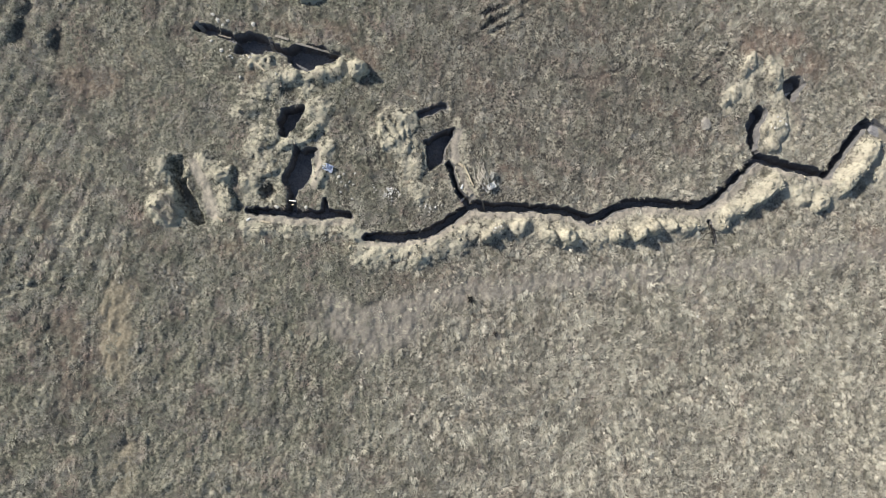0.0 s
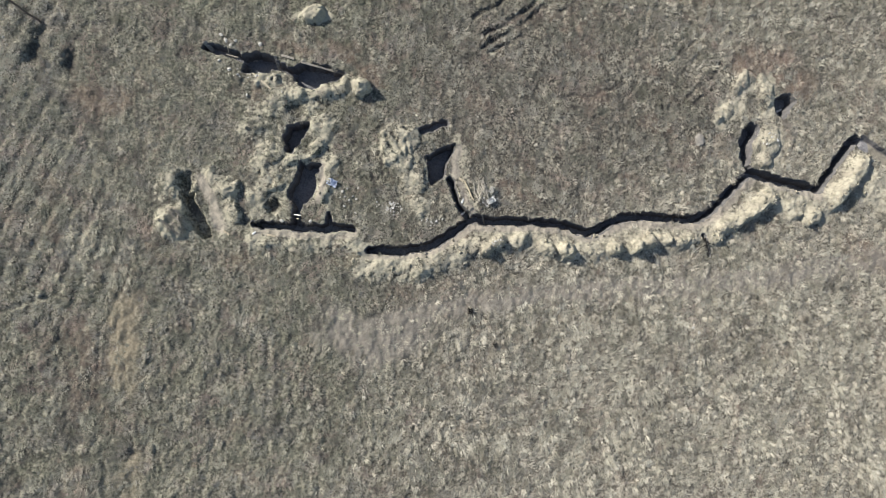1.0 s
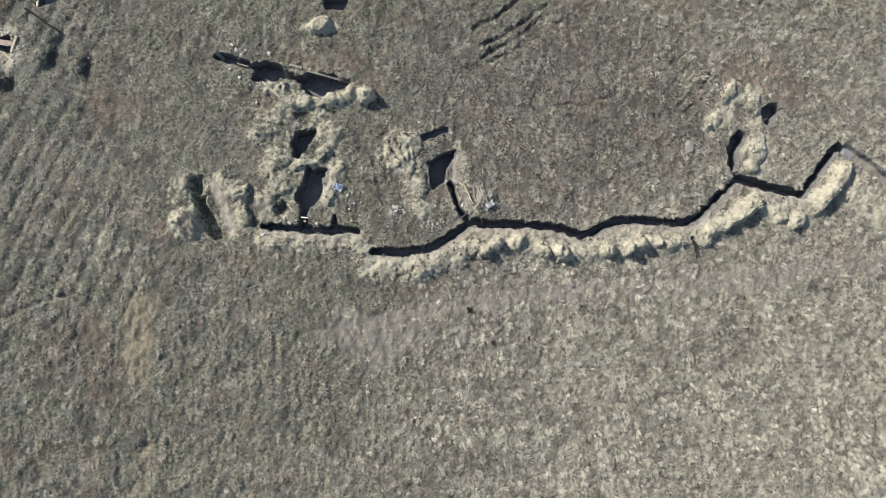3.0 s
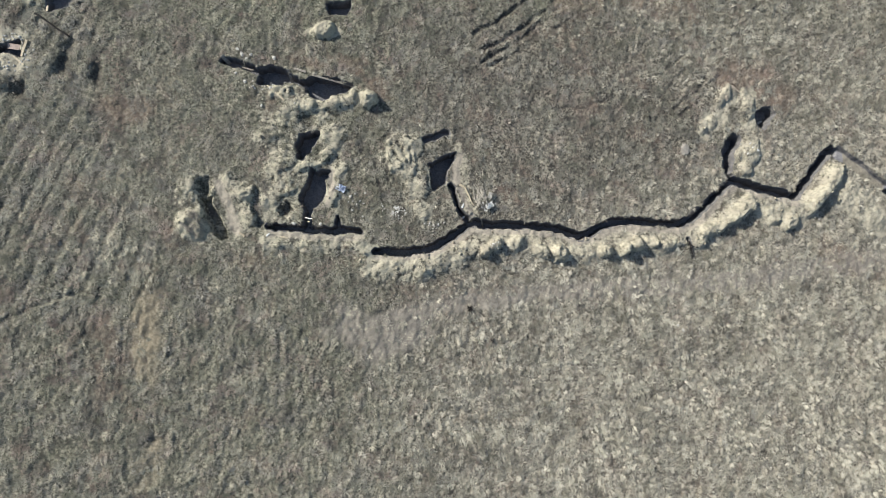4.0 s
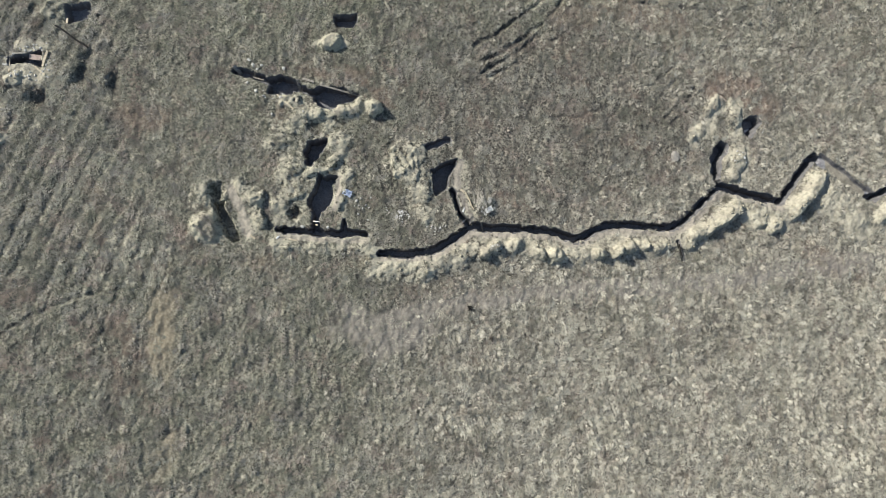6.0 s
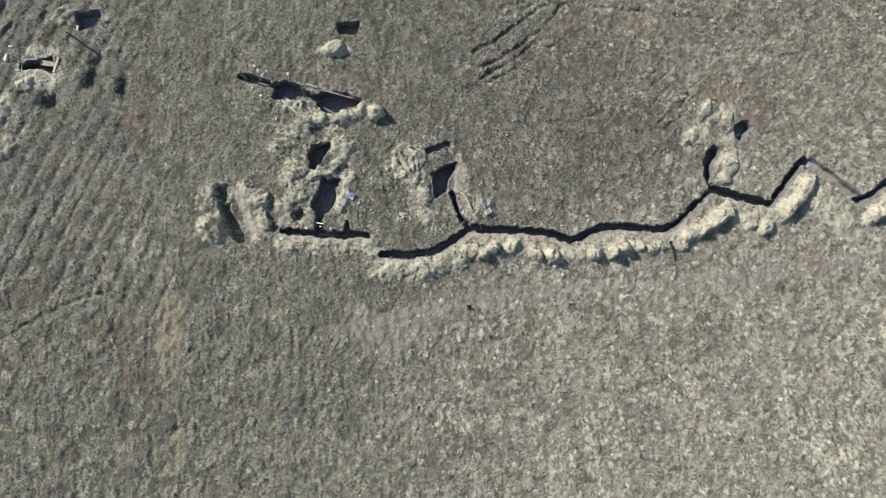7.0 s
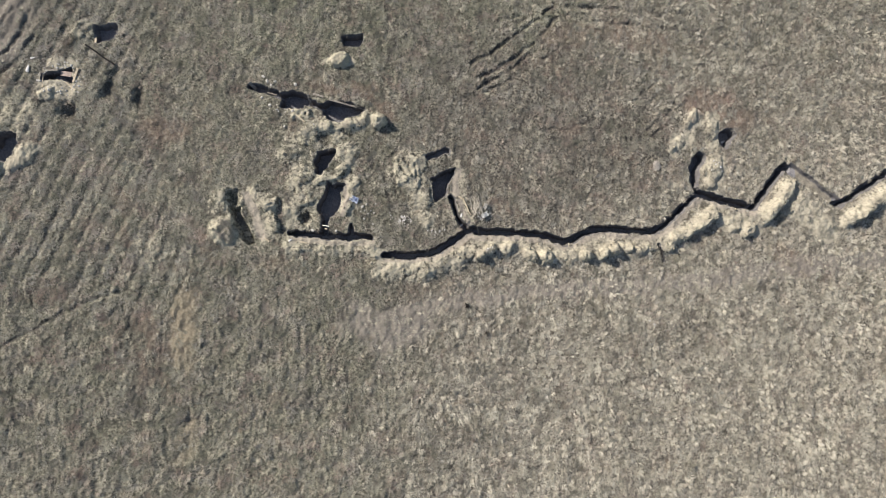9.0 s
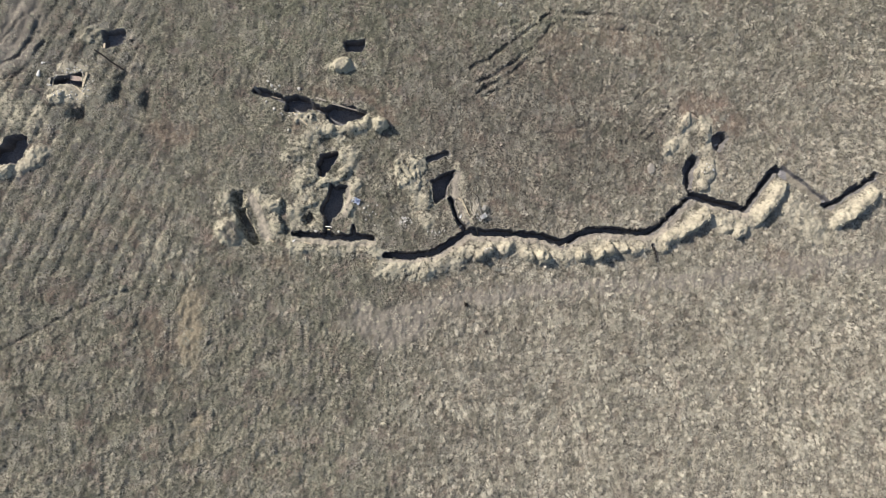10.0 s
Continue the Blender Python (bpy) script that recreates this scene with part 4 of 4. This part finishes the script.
sack(7.2, 6.9, 0.6, 40, "white sack stuck in the crawl trench", lift=0.75)
board((9.2, 6.75), (9.7, 5.75), 0.16, 0.06, GREY_WOOD, "grey board laid across the zigzag trench", lift=0.05)
sheet(10.2, 8.2, 0.9, 0.6, 30, WHITE_CLOTH, "canvas_rag", "torn whitish canvas rag on pale soil", "rag")
sheet(10.3, 9.4, 0.7, 0.5, 70, CHALK, "canvas_rag", "dusty canvas rag on pale soil", "rag")


def litter(x, y, spread, count, where):
    """Small torn pieces of pale wrapping, each bent in its own way."""
    for _ in range(count):
        px, py = x + DICE.gauss(0, spread), y + DICE.gauss(0, spread * 0.7)
        size = DICE.uniform(0.1, 0.27)
        bm = bmesh.new()
        bmesh.ops.create_grid(bm, x_segments=3, y_segments=2, size=0.5)
        for v in bm.verts:
            v.co = Vector((v.co.x * size * DICE.uniform(0.8, 1.2), v.co.y * size * 0.7, 0.35 * size * noise.noise(v.co * 3 + Vector((px, py, 0)))))
        bmesh.ops.solidify(bm, geom=bm.faces[:], thickness=0.008)
        ob = part("wrapping_scrap", bm, DICE.choice((WHITE_CLOTH, CHALK, CHALK, TWIG)))
        ob.matrix_world = pose(px, py, gz(px, py) + 0.09, DICE.uniform(-15, 15), DICE.uniform(-15, 15), DICE.uniform(0, 360))
        tagged(ob, "torn scrap of pale wrapping " + where, "litter", "litter " + where)


litter(-0.8, 7.6, 0.6, 40, "beside the dugout spoil")
litter(-2.6, 8.0, 0.5, 4, "in brown grass")
litter(3.7, 5.9, 0.5, 14, "near the trench junction")
litter(9.6, 8.2, 0.6, 20, "beside the branch bundle")
litter(10.6, 3.6, 0.45, 20, "on the parapet")
litter(42.5, 15.2, 0.6, 16, "on the clay beside the trench bay")
litter(46.1, 18.9, 0.3, 6, "beside the foxhole")
litter(-5.2, 8.8, 0.7, 4, "near the plastic sheet")
litter(-16.5, 22.3, 1.3, 18, "by the shelter trench")
# parapet gully
branch = tagged(new("fallen_branch"), "dark fallen branch in the washed-out gully", "branch")
branch.location = (34.5, 3.1, gz(34.5, 3.1))
part("limb", rod_shape([(-0.3, 0.9, 0.55), (-0.12, 0.5, 0.4), (0.1, -0.3, 0.35), (0.3, -0.9, 0.3)], 0.09, 0.05, 7), DARK_WOOD, branch)
part("fork", rod_shape([(-0.15, 0.5, 0.4), (0.35, 0.25, 0.5), (0.85, 0.15, 0.55)], 0.06, 0.03, 6), DARK_WOOD, branch)
part("fork", rod_shape([(0.0, 0.1, 0.38), (-0.35, 0.1, 0.5), (-0.6, -0.1, 0.5)], 0.05, 0.03, 6), DARK_WOOD, branch)
board((35.7, 4.25), (36.9, 4.0), 0.2, 0.06, PALE_WOOD, "pale board on the parapet beside the gully")
board((35.6, 3.9), (35.7, 3.2), 0.14, 0.05, PALE_WOOD, "thin pale board on the parapet beside the gully")
# foxhole and boulder
sack(45.1, 19.3, 0.75, 25, "pale sack lying in the foxhole", lift=0.05)
stone(34.3, 15.4, 0.75, "flat weathered boulder in tall dead grass", GREY_STONE, 0.3, "boulder")
# timbered pit
board((-45.9, 25.95), (-44.3, 26.15), 0.2, 0.1, GREY_WOOD, "weathered rim timber of the timbered pit")
board((-42.0, 26.5), (-42.5, 24.6), 0.28, 0.12, PALE_WOOD, "pale end timber of the timbered pit")
board((-46.35, 25.6), (-46.2, 23.9), 0.16, 0.08, PALE_WOOD, "pale end timber of the timbered pit")
door_leaf = part("door_leaf", board_shape(1.4, 0.62, 0.08), RED_WOOD)
door_leaf.matrix_world = pose(-43.5, 25.75, gz(-43.5, 26.6) - 0.12, 6, -4, -7)
tagged(door_leaf, "faded reddish door leaf fallen over the pit corner", "board")
board((-43.4, 24.6), (-42.2, 23.6), 0.22, 0.07, PALE_WOOD, "splintered pale board beside the timbered pit")
board((-45.9, 23.6), (-44.9, 23.4), 0.2, 0.07, GREY_WOOD, "short grey board among rubble")
for sx, sy, size in [(-45.8, 23.3, 0.3), (-45.1, 23.5, 0.3), (-44.4, 23.4, 0.22), (-43.4, 23.6, 0.25), (-46.0, 26.4, 0.2), (-45.0, 26.6, 0.25), (-43.6, 27.2, 0.22), (-42.8, 26.8, 0.28), (-41.8, 24.2, 0.24), (-44.3, 26.9, 0.18),
                     (-46.2, 23.6, 0.22), (-44.9, 24.0, 0.18), (-43.9, 23.9, 0.2), (-43.0, 24.2, 0.22), (-42.4, 25.6, 0.2), (-45.4, 27.1, 0.16), (-44.0, 26.4, 0.2), (-42.2, 27.4, 0.18), (-41.3, 25.4, 0.22), (-41.9, 23.4, 0.2)]:
    stone(sx, sy, 0.62 * size, "pale rubble block beside the timbered pit")
for _ in range(46):
    a = DICE.uniform(0, 2 * math.pi)
    stone(-44.4 + 2.3 * math.cos(a) + DICE.gauss(0, 0.3), 25.0 + 1.7 * math.sin(a) + DICE.gauss(0, 0.35), DICE.uniform(0.07, 0.17), "small pale rubble piece around the timbered pit")
sack(-47.9, 26.2, 0.95, 80, "white sack lying on the field")
sack(-47.4, 27.6, 0.6, 10, "small white sack lying on the field")
board((-40.1, 30.6), (-39.95, 29.8), 0.25, 0.1, PALE_WOOD, "pale upright timber at the pit corner")
log((-41.0, 29.5), (-37.5, 27.0), 0.12, DARK_WOOD, "charred pole lying between two pits", "pole", 0.12)
# shrubs in the grass
shrub(7.8, -3.8, 0.5, DARK_WOOD, "dark leafless shrub standing alone in dry grass", 34)
shrub(10.4, -7.6, 0.4, DARK_WOOD, "small dark shrub in dry straw grass", 20)
stone(12.7, 38.3, 0.35, "white stone near old wheel ruts"), stone(33.4, -6.5, 0.22), stone(32.8, -6.0, 0.18)

# loose clods on the thrown-up soil
rng = np.random.RandomState(77)
cx, cy = rng.uniform(-54, 75, 90000), rng.uniform(-1, 34, 90000)
chance = sheet_value(MOUND, cx, cy) * (1 - sheet_value(CUT_MASK, cx, cy))
take = rng.rand(len(cx)) < 0.07 * np.clip(chance, 0, 1)
cx, cy = cx[take][:4000], cy[take][:4000]
unit = np.array([(1, 0, 0), (-1, 0, 0), (0, 1, 0), (0, -1, 0), (0, 0, 1), (0, 0, -1)], float)
tri = np.array([(0, 2, 4), (2, 1, 4), (1, 3, 4), (3, 0, 4), (2, 0, 5), (1, 2, 5), (3, 1, 5), (0, 3, 5)])
size = rng.gamma(3, 0.03, len(cx)) + 0.04
corners = unit[None] * rng.uniform(0.6, 1.3, (len(cx), 6, 1)) * size[:, None, None] + rng.normal(0, 0.2, (len(cx), 6, 3)) * size[:, None, None]
corners += np.stack([cx, cy, sheet_value(HEIGHT, cx, cy) + 0.3 * size], -1)[:, None]
clod_mesh = mesh_from("soil_clods", corners.reshape(-1, 3), (tri[None] + 6 * np.arange(len(cx))[:, None, None]).reshape(-1, 3), 3)
clod_mesh.attributes.new("soil", "FLOAT", "POINT").data.foreach_set("value", np.full(6 * len(cx), 0.9, np.float32))
clod_mesh.materials.append(EARTH)
tagged(new("soil_clods", clod_mesh), "loose clods of pale loess on the heaps", "soil clods", kind="stuff")
